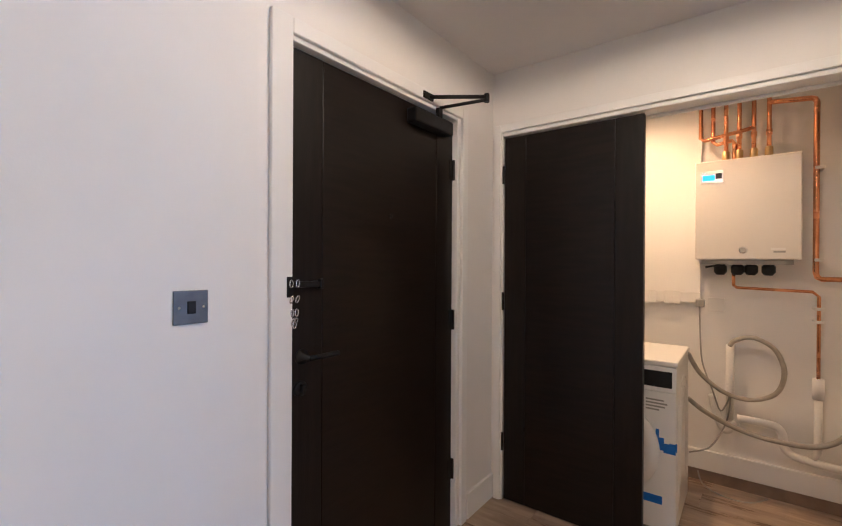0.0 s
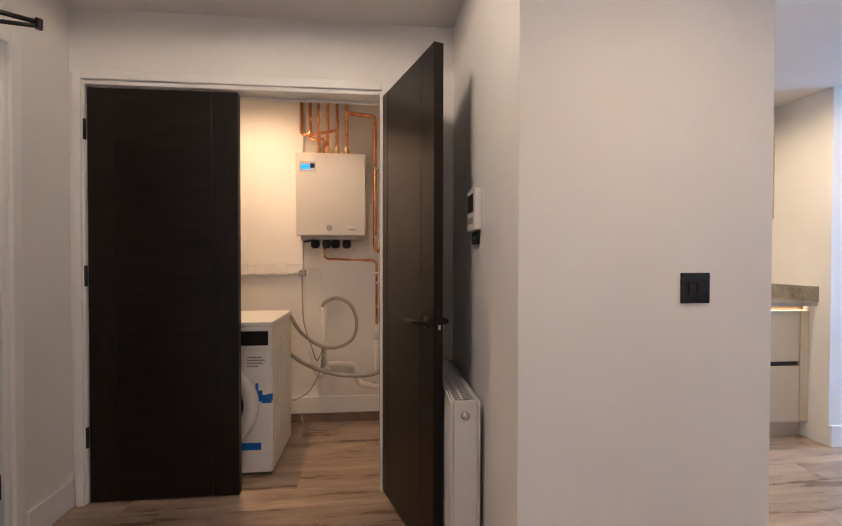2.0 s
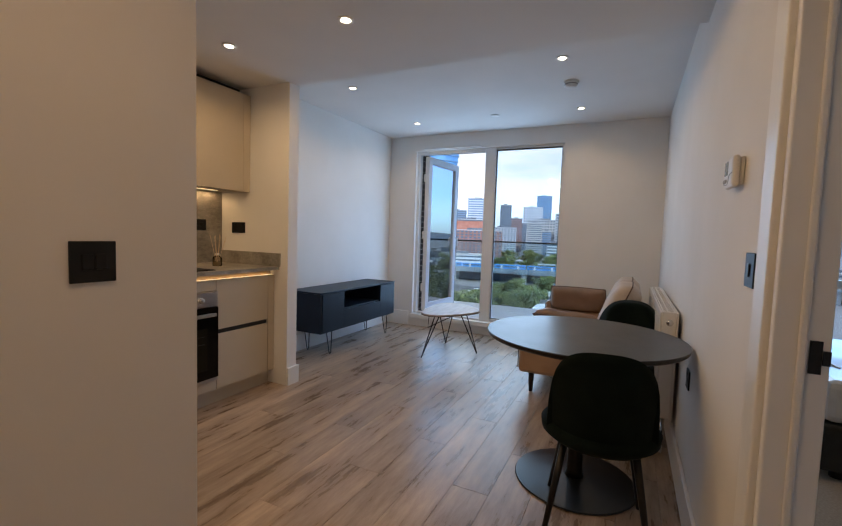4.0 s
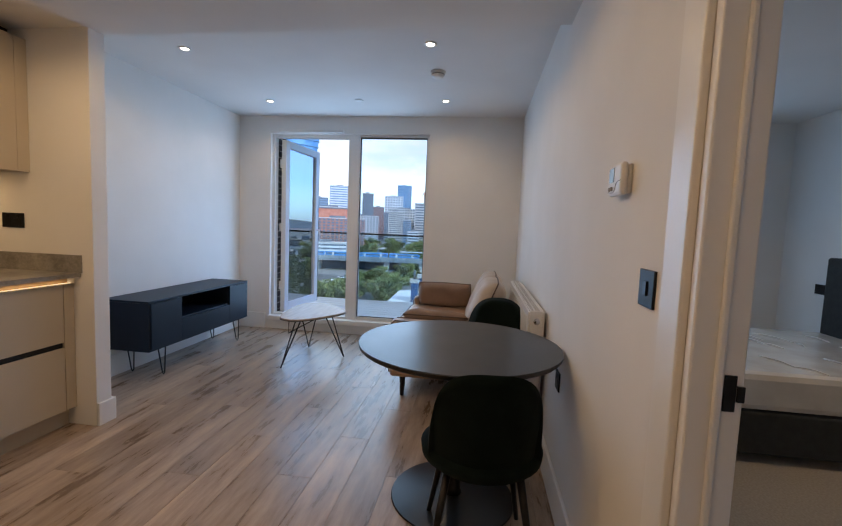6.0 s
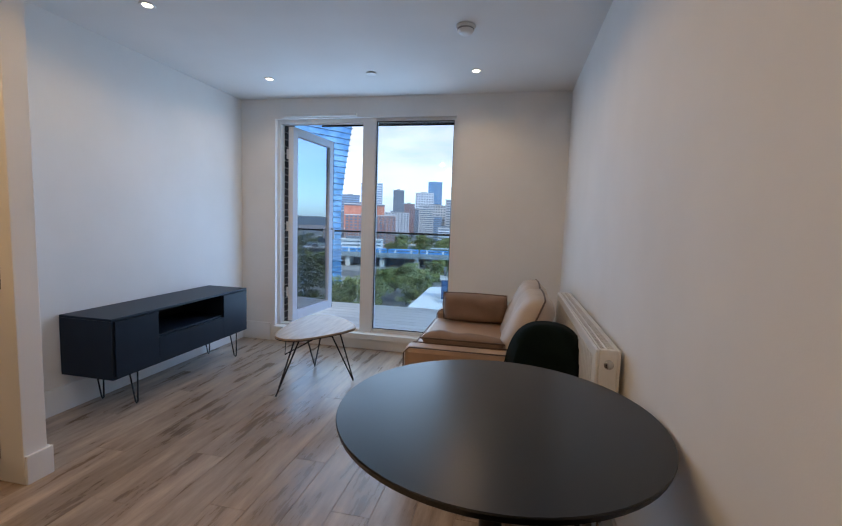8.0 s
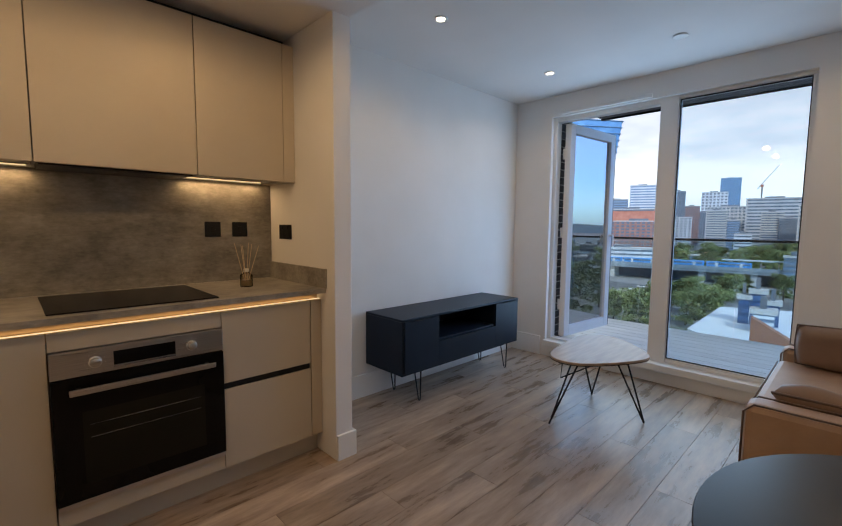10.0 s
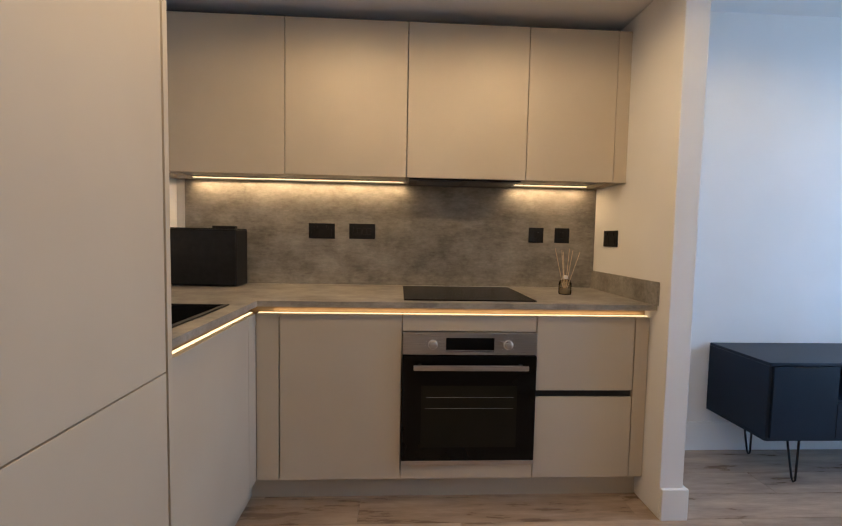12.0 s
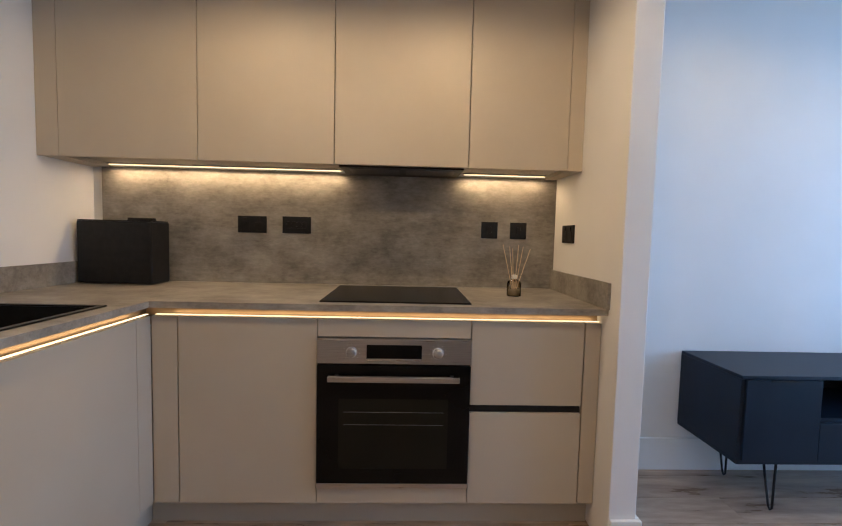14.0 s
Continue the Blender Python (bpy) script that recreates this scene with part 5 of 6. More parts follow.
def shell_chair(at, turn, label):
    """A padded tub chair; its back is at -x and it faces +x."""
    t = thing("dining_chair", at, turn, label, "chair", "chairs at the dining table")
    bm = bmesh.new()
    n, rows = 22, 9
    grid = []
    for inner in (0, 1):
        layer = []
        for j in range(rows + 1):
            v = j / rows
            ring = []
            for i in range(n + 1):
                u = 2 * i / n - 1
                top = 0.40 * (1 - abs(u) ** 2.6) ** 0.55
                half = radians(104)
                r = 0.206 + 0.012 * v - (0.05 if inner else 0)
                ang = math.pi + u * half * (1 - 0.22 * v)
                lean = -0.085 * v
                x = r * math.cos(ang) * (1.0 - 0.10 * v) + lean + (0.012 if inner else 0)
                y = r * math.sin(ang) * (1.0 - 0.06 * v)
                z = 0.41 + v * max(top, 0.03) - (0.02 if inner and v == 1 else 0)
                ring.append(bm.verts.new((x, y, z)))
            layer.append(ring)
        grid.append(layer)
    for layer in grid:
        for a, b in zip(layer, layer[1:]):
            for i in range(n):
                bm.faces.new((a[i], a[i + 1], b[i + 1], b[i]))
    for j in (0, rows):
        for i in range(n):
            bm.faces.new((grid[0][j][i], grid[0][j][i + 1], grid[1][j][i + 1], grid[1][j][i]))
    for i in (0, n):
        for j in range(rows):
            bm.faces.new((grid[0][j][i], grid[0][j + 1][i], grid[1][j + 1][i], grid[1][j][i]))
    part("backrest", bm, VELVET, t, smooth=True)
    part("seat", lathe([(0.10, 0.385), (0.20, 0.392), (0.229, 0.415), (0.233, 0.445), (0.20, 0.468), (0.05, 0.474)], 40), VELVET, t, "padded round seat", smooth=True)
    for lx, ly in ((0.13, 0.13), (0.13, -0.13), (-0.13, 0.13), (-0.13, -0.13)):
        part("leg", tube([(lx, ly, 0.392), (lx * 1.55, ly * 1.5, 0.0)], 0.0155, 10, r_end=0.010), BLACK_METAL, t, "black tapered metal leg", smooth=True)
    return t


chair = shell_chair((2.885, -0.66, 0), 5, "black velvet tub chair tucked under the table")
copy_thing(chair, pose(3.92, -0.73, 0, 0, 0, 172))

# ---- balcony window ----
win = thing("window_1", (0, 0, 0), 0, "white framed balcony window with an open door bay", "window", "", "structure")
X0, X1 = 6.04, 6.12
for nm, b in (("frame_left", (X0, X1, 1.790, 1.8295, 0.1605, 2.2745)), ("frame_head", (X0, X1, 0.9055, 1.7895, 2.235, 2.2745)),
              ("frame_head", (X0, X1, -0.0145, 0.7745, 2.250, 2.2745)), ("mullion", (X0 - 0.01, X1, 0.775, 0.905, 0.1605, 2.2745)),
              ("frame_bottom", (X0, X1, -0.0145, 0.7745, 0.1605, 0.195)), ("threshold", (X0, X1, 0.9055, 1.7895, 0.1605, 0.180)),
              ("frame_right", (X0, X1, -0.0145, 0.012, 0.1955, 2.2495))):
    part(nm, boxes(b), TRIM, win, bevel=0.003)
part("gasket", boxes((X0 + 0.02, X0 + 0.03, 0.0125, 0.0195, 0.1955, 2.2495), (X0 + 0.02, X0 + 0.03, 0.7675, 0.7745, 0.1955, 2.2495),
                     (X0 + 0.02, X0 + 0.03, 0.02, 0.767, 0.1955, 0.203), (X0 + 0.02, X0 + 0.03, 0.02, 0.767, 2.242, 2.2495)), BLACK, win, "black glazing gasket")
pn = part("pane", boxes((X0 + 0.032, X0 + 0.036, 0.013, 0.774, 0.196, 2.249)), PANE, win, "clear fixed glass pane")
pn.visible_shadow = False
sill = part("window_sill", boxes((XW - 0.035, X0 + 0.06, -0.0145, 1.8295, 0.1005, 0.160)), TRIM, win, "white boxed sill", bevel=0.006)
part("trickle_vent", boxes((XW - 0.030, XW - 0.0005, 0.95, 1.72, 2.284, 2.312)), WHITE_PLASTIC, win, "white trickle vent", bevel=0.004)
part("reveal_liner", boxes((XW + 0.001, X0 - 0.0105, 1.822, 1.8295, 0.1605, 2.2745)), TRIM, win)

bdoor = thing("balcony_door", (6.125, 1.725, 0), math.degrees(math.atan2(1.645 - 1.725, 6.95 - 6.125)), "white framed glass balcony door, open outwards", "door", "", "structure")
DWD = 0.84
for nm, b in (("stile", (0, 0.085, -0.03, 0.03, 0.185, 2.228)), ("stile", (DWD - 0.085, DWD, -0.03, 0.03, 0.185, 2.228)),
              ("top_rail", (0.0855, DWD - 0.0855, -0.03, 0.03, 2.143, 2.228)), ("bottom_rail", (0.0855, DWD - 0.0855, -0.03, 0.03, 0.185, 0.285))):
    part(nm, boxes(b), TRIM, bdoor, bevel=0.004)
part("outer_edge", boxes((DWD + 0.0005, DWD + 0.006, -0.03, 0.03, 0.187, 2.226)), BLACK, bdoor, "dark weather seal")
pn = part("pane", boxes((0.086, DWD - 0.086, -0.004, 0.004, 0.2855, 2.1425)), DOOR_PANE, bdoor, "clear glass pane")
pn.visible_shadow = False
for sy in (1, -1):
    part("handle", tube([(DWD - 0.045, sy * 0.0305, 1.17), (DWD - 0.045, sy * 0.065, 1.17), (DWD - 0.05, sy * 0.07, 1.16), (DWD - 0.05, sy * 0.07, 1.05)], 0.010, 10), TRIM, bdoor, "white lever handle", smooth=True)
for hz in (0.5, 1.2, 1.95):
    part("hinge", lathe([(0.010, hz - 0.05), (0.010, hz + 0.05)], 12, centre=(-0.006, 0.036, 0)), TRIM, bdoor)

# bedroom window
bwin = thing("window_2", (0, 0, 0), 0, "cream framed bedroom window with a low transom", "window", "", "structure")
for nm, b in (("frame_right", (X0, X1, -2.7995, -2.74, 0.2505, 2.2795)), ("frame_left", (X0, X1, -1.41, -1.3505, 0.2505, 2.2795)), ("frame_head", (X0, X1, -2.7395, -1.4105, 2.225, 2.2795)),
              ("frame_bottom", (X0, X1, -2.7395, -1.4105, 0.2505, 0.305)), ("transom", (X0, X1, -2.7395, -1.4105, 0.84, 0.92))):
    part(nm, boxes(b), TRIM, bwin, bevel=0.003)
for z0, z1 in ((0.306, 0.839), (0.921, 2.224)):
    pn = part("pane", boxes((X0 + 0.03, X0 + 0.034, -2.739, -1.411, z0, z1)), PANE, bwin, "clear glass pane")
    pn.visible_shadow = False
part("trickle_vent", boxes((XW - 0.016, XW - 0.0005, -2.70, -2.10, 2.30, 2.325)), WHITE_PLASTIC, bwin, bevel=0.004)

# ---- bedroom ----
bed = thing("bed", (3.85, -3.60, 0), 0, "double bed with charcoal base and wrapped mattress", "bed")
part("base", boxes((0.0, 1.40, 0.10, 1.92, 0.05, 0.30)), BED_FABRIC, bed, bevel=0.015)
part("headboard", boxes((-0.02, 1.42, 0.0, 0.098, 0.03, 1.15)), BED_FABRIC, bed, bevel=0.02)
for fx in (0.08, 1.32):
    for fy in (0.2, 1.82):
        part("foot", lathe([(0.03, 0.0), (0.03, 0.0495)], 12, centre=(fx, fy, 0)), BLACK, bed)
mattress = thing("mattress", (3.855, -3.49, 0.3005), 0, "white mattress still in clear plastic wrap", "mattress")
part("body", boxes((0.0, 1.39, 0.0, 1.80, 0.0, 0.225)), PLASTIC_WRAP, mattress, bevel=0.04)
wrap = bmesh.new()
for i in range(26):
    x, y = random.uniform(0.05, 1.2), random.uniform(0.1, 1.7)
    a = random.uniform(-0.6, 0.6)
    l = random.uniform(0.10, 0.32)
    tube(curve_points([(x, y, 0.2255), (x + l * 0.5 * math.cos(a), y + l * 0.5 * math.sin(a), 0.234), (x + l * math.cos(a), y + l * math.sin(a) + 0.02, 0.2255)], 4), 0.006, 5, wrap)
part("plastic_folds", wrap, PLASTIC_WRAP, mattress, smooth=True)


# ---- balcony ----
CONCRETE = material("pale_concrete", (0.36, 0.35, 0.34), 0.85, second=(0.44, 0.43, 0.41), scale=3, bump=0.2, bump_scale=25)
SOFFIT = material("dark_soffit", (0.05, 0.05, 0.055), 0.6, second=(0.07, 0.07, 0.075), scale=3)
slab_ob = thing("balcony", (0, 0, 0), 0, "pale grey decked balcony with a glass balustrade", "balcony", "", "structure")
part("slab", boxes((6.112, 7.74, -1.4, 2.6, -0.16, 0.07)), CONCRETE, slab_ob)
nb = 11
for i in range(nb):
    x = 6.135 + i * 0.145
    part("board", boxes((x, x + 0.138, -1.38, 2.55, 0.075, 0.098)), DECK, slab_ob)
for y0, y1 in ((-1.38, -0.36), (-0.35, 0.60), (0.61, 1.56), (1.57, 2.55)):
    g = part("glass_panel", boxes((7.725, 7.737, y0, y1, 0.0, 1.115)), BALUSTRADE, slab_ob, "clear glass panel")
    g.visible_shadow = False
part("handrail", boxes((7.712, 7.750, -1.4, 2.57, 1.116, 1.140)), BLACK_METAL, slab_ob, "slim dark handrail", bevel=0.004)
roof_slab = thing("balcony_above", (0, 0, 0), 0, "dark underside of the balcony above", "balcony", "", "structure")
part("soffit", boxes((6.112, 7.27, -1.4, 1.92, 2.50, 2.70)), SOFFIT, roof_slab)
part("drip_edge", boxes((7.2705, 7.285, -1.4, 1.92, 2.48, 2.71)), BLACK_METAL, roof_slab)


def brick_pier(name, label, x0, x1, y, facing, z0, z1, mat, back):
    """A brick return whose face lies at y; facing: -1 or +1 along y."""
    t = thing(name, (0, 0, 0), 0, label, "brick wall", "", "structure")
    lo, hi = sorted((y - facing * 0.008, y - facing * back))
    part("mortar", boxes((x0, x1, lo, hi, z0, z1)), MORTAR, t)
    lo, hi = sorted((y, y - facing * 0.05))
    meshes = {}
    row = 0
    z = z0 + 0.005
    while z + 0.065 < z1:
        x = x0 + (0.0 if row % 2 == 0 else -0.1125)
        while x < x1 - 0.02:
            a, b = max(x, x0 + 0.001), min(x + 0.215, x1 - 0.001)
            key = round(b - a, 4)
            if b - a > 0.03:
                if key not in meshes:
                    ob = part("brick", boxes((0, b - a, lo, hi, 0, 0.065)), mat, t)
                    meshes[key] = ob.data
                else:
                    ob = new("brick", meshes[key])
                    ob.parent = t
                ob.location = (a, random.uniform(-0.0015, 0.0015), z)
            x += 0.225
        z += 0.075
        row += 1


# ---- city ----
EYE = Vector((2.25, -0.27, 1.26))
GROUND = -30.0


def polar(az, dist, z=GROUND):
    return Vector((EYE.x + dist * math.cos(radians(az)), EYE.y + dist * math.sin(radians(az)), z))


GLASS_BLUE = material("blue_curtain_glass", (0.03, 0.11, 0.23), 0.16, second=(0.12, 0.25, 0.40), scale=0.15, coat=0.4)
EDGE_BLUE = material("pale_blue_floor_edge", (0.10, 0.20, 0.32), 0.4, second=(0.20, 0.31, 0.43), scale=0.5)
FAR_GLASS = material("far_window_glass", (0.09, 0.115, 0.145), 0.25, second=(0.15, 0.18, 0.21), scale=0.2)
PALE_STONE = material("pale_stone_facade", (0.33, 0.33, 0.33), 0.8, second=(0.43, 0.42, 0.41), scale=0.05, bump=0.1, bump_scale=1)
WHITE_FACADE = material("white_facade", (0.46, 0.47, 0.49), 0.7, second=(0.55, 0.56, 0.57), scale=0.05)
DARK_FACADE = material("dark_facade", (0.09, 0.10, 0.12), 0.5, second=(0.13, 0.14, 0.16), scale=0.08)
BLUE_FACADE = material("slate_blue_facade", (0.11, 0.17, 0.25), 0.4, second=(0.15, 0.22, 0.31), scale=0.06)
FAR_BRICK = material("far_brick_facade", (0.20, 0.10, 0.085), 0.85, second=(0.28, 0.15, 0.125), scale=0.3)
RED_ROOF = material("terracotta_roof", (0.36, 0.13, 0.085), 0.8, second=(0.43, 0.18, 0.12), scale=0.2)
BEIGE = material("beige_facade", (0.36, 0.33, 0.29), 0.8, second=(0.42, 0.39, 0.35), scale=0.1)
LEAF = material("tree_leaves", (0.07, 0.10, 0.03), 0.75, second=(0.20, 0.22, 0.07), scale=0.5, vary=0.2)
BARK = material("tree_bark", (0.06, 0.045, 0.035), 0.9, second=(0.10, 0.075, 0.06), scale=3)
GRASS = material("grass_and_lots", (0.07, 0.095, 0.04), 0.9, second=(0.17, 0.17, 0.165), scale=0.03, detail=10, contrast=(0.34, 0.44))
ASPHALT = material("asphalt", (0.055, 0.057, 0.062), 0.85, second=(0.085, 0.087, 0.092), scale=0.3)
# distance haze is mixed into the hills' bluish base colour
HILL = material("haze_tinted_hills", (0.07, 0.12, 0.16), 0.9, second=(0.12, 0.17, 0.19), scale=0.004)
TRAIN = material("blue_train_paint", (0.02, 0.19, 0.48), 0.35, second=(0.03, 0.24, 0.56), scale=0.3)
SHED_ROOF = material("pale_shed_roof", (0.50, 0.53, 0.56), 0.6, second=(0.58, 0.60, 0.63), scale=0.15)
STEEL_GREY = material("weathered_viaduct", (0.15, 0.18, 0.20), 0.8, second=(0.22, 0.26, 0.28), scale=0.2, bump=0.2, bump_scale=1)
CANOPY = material("canopy_sheet", (0.27, 0.34, 0.37), 0.6, second=(0.36, 0.42, 0.45), scale=0.15)
VENT_BLUE = material("blue_vent_paint", (0.025, 0.07, 0.17), 0.5, second=(0.04, 0.10, 0.22), scale=0.4)
ORANGE_BRICK = material("orange_brick_wall", (0.21, 0.085, 0.05), 0.85, second=(0.28, 0.12, 0.07), scale=0.6)

structure("ground", slab([(-300, -4000), (4800, -4000), (4800, 4000), (-300, 4000)], GROUND - 1, GROUND), GRASS, "city ground of lawns, car parks and roads", "ground")
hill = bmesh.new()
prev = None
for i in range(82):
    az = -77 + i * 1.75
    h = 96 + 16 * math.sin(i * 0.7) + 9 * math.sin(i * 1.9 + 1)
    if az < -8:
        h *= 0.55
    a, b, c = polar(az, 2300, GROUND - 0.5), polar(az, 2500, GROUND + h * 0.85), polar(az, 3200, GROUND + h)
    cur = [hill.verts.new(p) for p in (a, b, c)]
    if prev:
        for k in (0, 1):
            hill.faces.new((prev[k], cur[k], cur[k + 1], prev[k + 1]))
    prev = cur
structure("backdrop_hills", hill, HILL, "wooded hills on the horizon, tinted blue for haze", "hills")


def block(name, az0, az1, slope, dist, depth, mat, label, storeys, style="ribbon", glassy=FAR_GLASS, base=GROUND, group="city buildings"):
    """A building seen between two bearings, whose roof rises to that slope above the eye."""
    p0, p1 = polar(az1, dist), polar(az0, dist)
    w = (p1 - p0).length
    top = EYE.z + slope * dist - base
    t = thing(name, (p0.x, p0.y, base), math.degrees(math.atan2(p1.y - p0.y, p1.x - p0.x)), label, "building", group)
    part("wall", boxes((0, w, 0, depth, 0, top)), mat, t)
    part("roof", boxes((-0.4, w + 0.4, -0.4, depth + 0.4, top + 0.01, top + 0.9)), CONCRETE, t)
    part("roof_plant", boxes((w * 0.3, w * 0.62, depth * 0.3, depth * 0.7, top + 0.91, top + 3.2)), DARK_FACADE, t)
    storeys = round(storeys * 1.45)
    step = top / storeys
    if style == "plain":
        part("parapet", boxes((0, w, -0.5, -0.01, top - 1.6, top)), DARK_FACADE, t)
    elif style == "ribbon":
        for k in range(storeys):
            z = k * step + step * 0.34
            part("window", boxes((w * 0.03, w * 0.97, -0.35, -0.05, z, z + step * 0.46)), glassy, t)
    else:
        cols = max(3, min(int(1.4 * w / style), 300 // storeys))
        shared = None
        cw = w / cols
        for k in range(storeys):
            for c in range(cols):
                if shared is None:
                    ob = part("window", boxes((cw * 0.22, cw * 0.78, -0.35, -0.05, step * 0.28, step * 0.82)), glassy, t)
                    shared = ob.data
                else:
                    ob = new("window", shared)
                    ob.parent = t
                ob.location = (c * cw, 0, k * step)
    return t


block("office_tower", 9.34, 11.19, 0.094, 1500, 40, BLUE_FACADE, "tall slate-blue office tower", 22, "ribbon", GLASS_BLUE)
block("office_block", 10.42, 12.85, 0.068, 1100, 30, WHITE_FACADE, "white and dark glass office block", 12, 9.0, DARK_FACADE)
block("office_block", 7.71, 12.29, 0.040, 820, 30, PALE_STONE, "pale stone office block with rows of windows", 9, 7.0)
block("office_block", 3.78, 8.83, 0.054, 760, 30, PALE_STONE, "large pale office block with ribbon windows", 11)
block("office_block", 1.9, 4.6, 0.040, 640, 25, BEIGE, "plain beige office block", 8, 8.0)
block("office_block", -4.0, 1.4, 0.045, 700, 25, PALE_STONE, "pale office block behind the station", 9)
block("apartment_block", 14.35, 15.79, 0.072, 900, 25, DARK_FACADE, "dark framed apartment block", 13, 5.0)
block("apartment_block", 12.9, 14.4, 0.042, 960, 25, FAR_BRICK, "narrow brick apartment block", 11, 5.0)
block("office_block", 17.19, 20.09, 0.086, 1000, 30, WHITE_FACADE, "white office block with glazed upper storeys", 15, "ribbon", BLUE_FACADE)
block("office_block", 20.2, 22.6, 0.058, 1150, 30, BLUE_FACADE, "blue-grey office block in the distance", 12)
red = block("shopping_centre", 15.4, 22.05, 0.012, 470, 40, FAR_BRICK, "red brick building with rows of windows", 8, 6.0)
block("shopping_hall", 16.9, 22.2, 0.037, 560, 40, RED_ROOF, "terracotta clad hall behind the brick building", 1, "plain")
block("office_block", 13.6, 17.2, 0.020, 640, 30, PALE_STONE, "grey stone office block beside the road", 10, 6.0)
block("office_block", 17.0, 24.0, -0.045, 400, 20, WHITE_FACADE, "low pale podium building beside the station", 3)
block("office_block", -14, -5, 0.03, 520, 25, FAR_BRICK, "brick office block beyond the tracks", 9, 7.0)

# smaller blocks that fill the streets between the large ones
streets = random.Random(41)
for i in range(44):
    az = -9 + i * 0.74 + streets.uniform(-0.3, 0.3)
    dist = streets.choice((430, 520, 600, 680, 880, 1050, 1300))
    slope = streets.uniform(-0.055, -0.012) if dist < 640 else streets.uniform(-0.015, 0.034)
    if dist < 640 and 10.5 < az < 14.5:
        slope = -0.055
    tone, words = streets.choice(((FAR_BRICK, "small brick"), (PALE_STONE, "small pale stone"), (BEIGE, "small beige"), (DARK_FACADE, "small dark grey"), (WHITE_FACADE, "small white"), (BLUE_FACADE, "small slate-blue")))
    block("city_block", az, az + streets.uniform(0.8, 2.1), slope, dist + i * 0.7, 22, tone, words + " city building with window bands", max(3, int((dist * slope + 31) / 4.2)))

# curved glass tower with projecting floor edges
tower = thing("glass_tower", (0, 0, GROUND), 0, "curved blue glass tower with projecting floor edges", "building", "city buildings")
for k in range(31):
    z0 = k * 2.33
    f = k / 30
    right = 22.6 - 1.3 * max(0.0, f - 0.45) ** 1.4 * 2.3 - 0.5 * (0.5 - f if f < 0.5 else 0)
    ring = []
    for i in range(13):
        a = i / 12
        az = right + a * 16.0
        dist = 178 + 10 * (1 - math.sin(a * math.pi * 0.5 + 0.2)) - 6 * math.sin(a * math.pi)
        p = polar(az, dist)
        ring.append((p.x, p.y))
    back_l, back_r = polar(right + 16, 205), polar(right + 0.6, 208)
    outline = ring + [(back_l.x, back_l.y), (back_r.x, back_r.y)]
    part("storey", slab(outline, z0, z0 + 2.1), GLASS_BLUE, tower)
    wide = [(x - 0.6 * math.cos(radians(24)), y - 0.6 * math.sin(radians(24))) for x, y in ring]
    e = polar(right - 0.2, 186)
    part("floor_edge", slab([(e.x, e.y)] + wide + [(back_l.x, back_l.y), (back_r.x, back_r.y)], z0 + 2.11, z0 + 2.24), EDGE_BLUE, tower)

# railway viaduct, train and station canopy
viaduct = thing("railway_viaduct", (300, 0, GROUND), 8, "long concrete railway viaduct on piers", "viaduct")
part("deck", boxes((-7, 9, -260, 190, 6.6, 8.8)), STEEL_GREY, viaduct)
part("parapet", boxes((-7.4, -7.02, -260, 190, 8.0, 10.0)), STEEL_GREY, viaduct)
for i in range(19):
    y = -250 + i * 24
    part("pier", boxes((-5, 7, y, y + 3, 0, 6.59)), CONCRETE, viaduct)
# shade below the deck is put in as a dark-coloured wall
part("dark_wall", boxes((8, 9, -260, 190, 0, 6.59)), DARK_FACADE, viaduct, "wall under the arches, dark colour for the shade")
for i in range(4):
    tr = thing("train_carriage", (296.5, 40 + i * 21.5, GROUND + 8.85), 8, "blue passenger train carriage on the viaduct", "train", "train carriages")
    tr.location.x -= (40 + i * 21.5) * math.sin(radians(8))
    part("body", boxes((-1.4, 1.4, 0, 20.6, 0.6, 3.7)), TRAIN, tr, bevel=0.25)
    part("window_band", boxes((-1.46, -1.41, 0.8, 19.8, 2.0, 2.9)), FAR_GLASS, tr)
    for dy in (4.0, 15.0):
        part("door", boxes((-1.48, -1.41, dy, dy + 1.4, 0.8, 3.2)), WHITE_FACADE, tr, "pale door")
    for dy in (2.5, 17.0):
        part("bogie", boxes((-1.1, 1.1, dy, dy + 2.4, 0.0, 0.59)), BLACK, tr)
for y0 in (-75, -25, 12):
    st = thing("platform_canopy", (298, y0, GROUND + 8.85), 8, "pale station platform canopy on posts", "canopy", "platform canopies")
    st.location.x -= y0 * math.sin(radians(8))
    part("roof", boxes((-3.4, 3.4, 0, 42, 4.6, 5.1)), CANOPY, st)
    for k in range(6):
        part("post", boxes((-0.2, 0.2, 2 + k * 7.5, 2.4 + k * 7.5, 0, 4.59)), PALE_STONE, st)
lift = block("station_building", 3.7, 5.4, -0.052, 286, 9, BLUE_FACADE, "small blue-grey station building", 4)

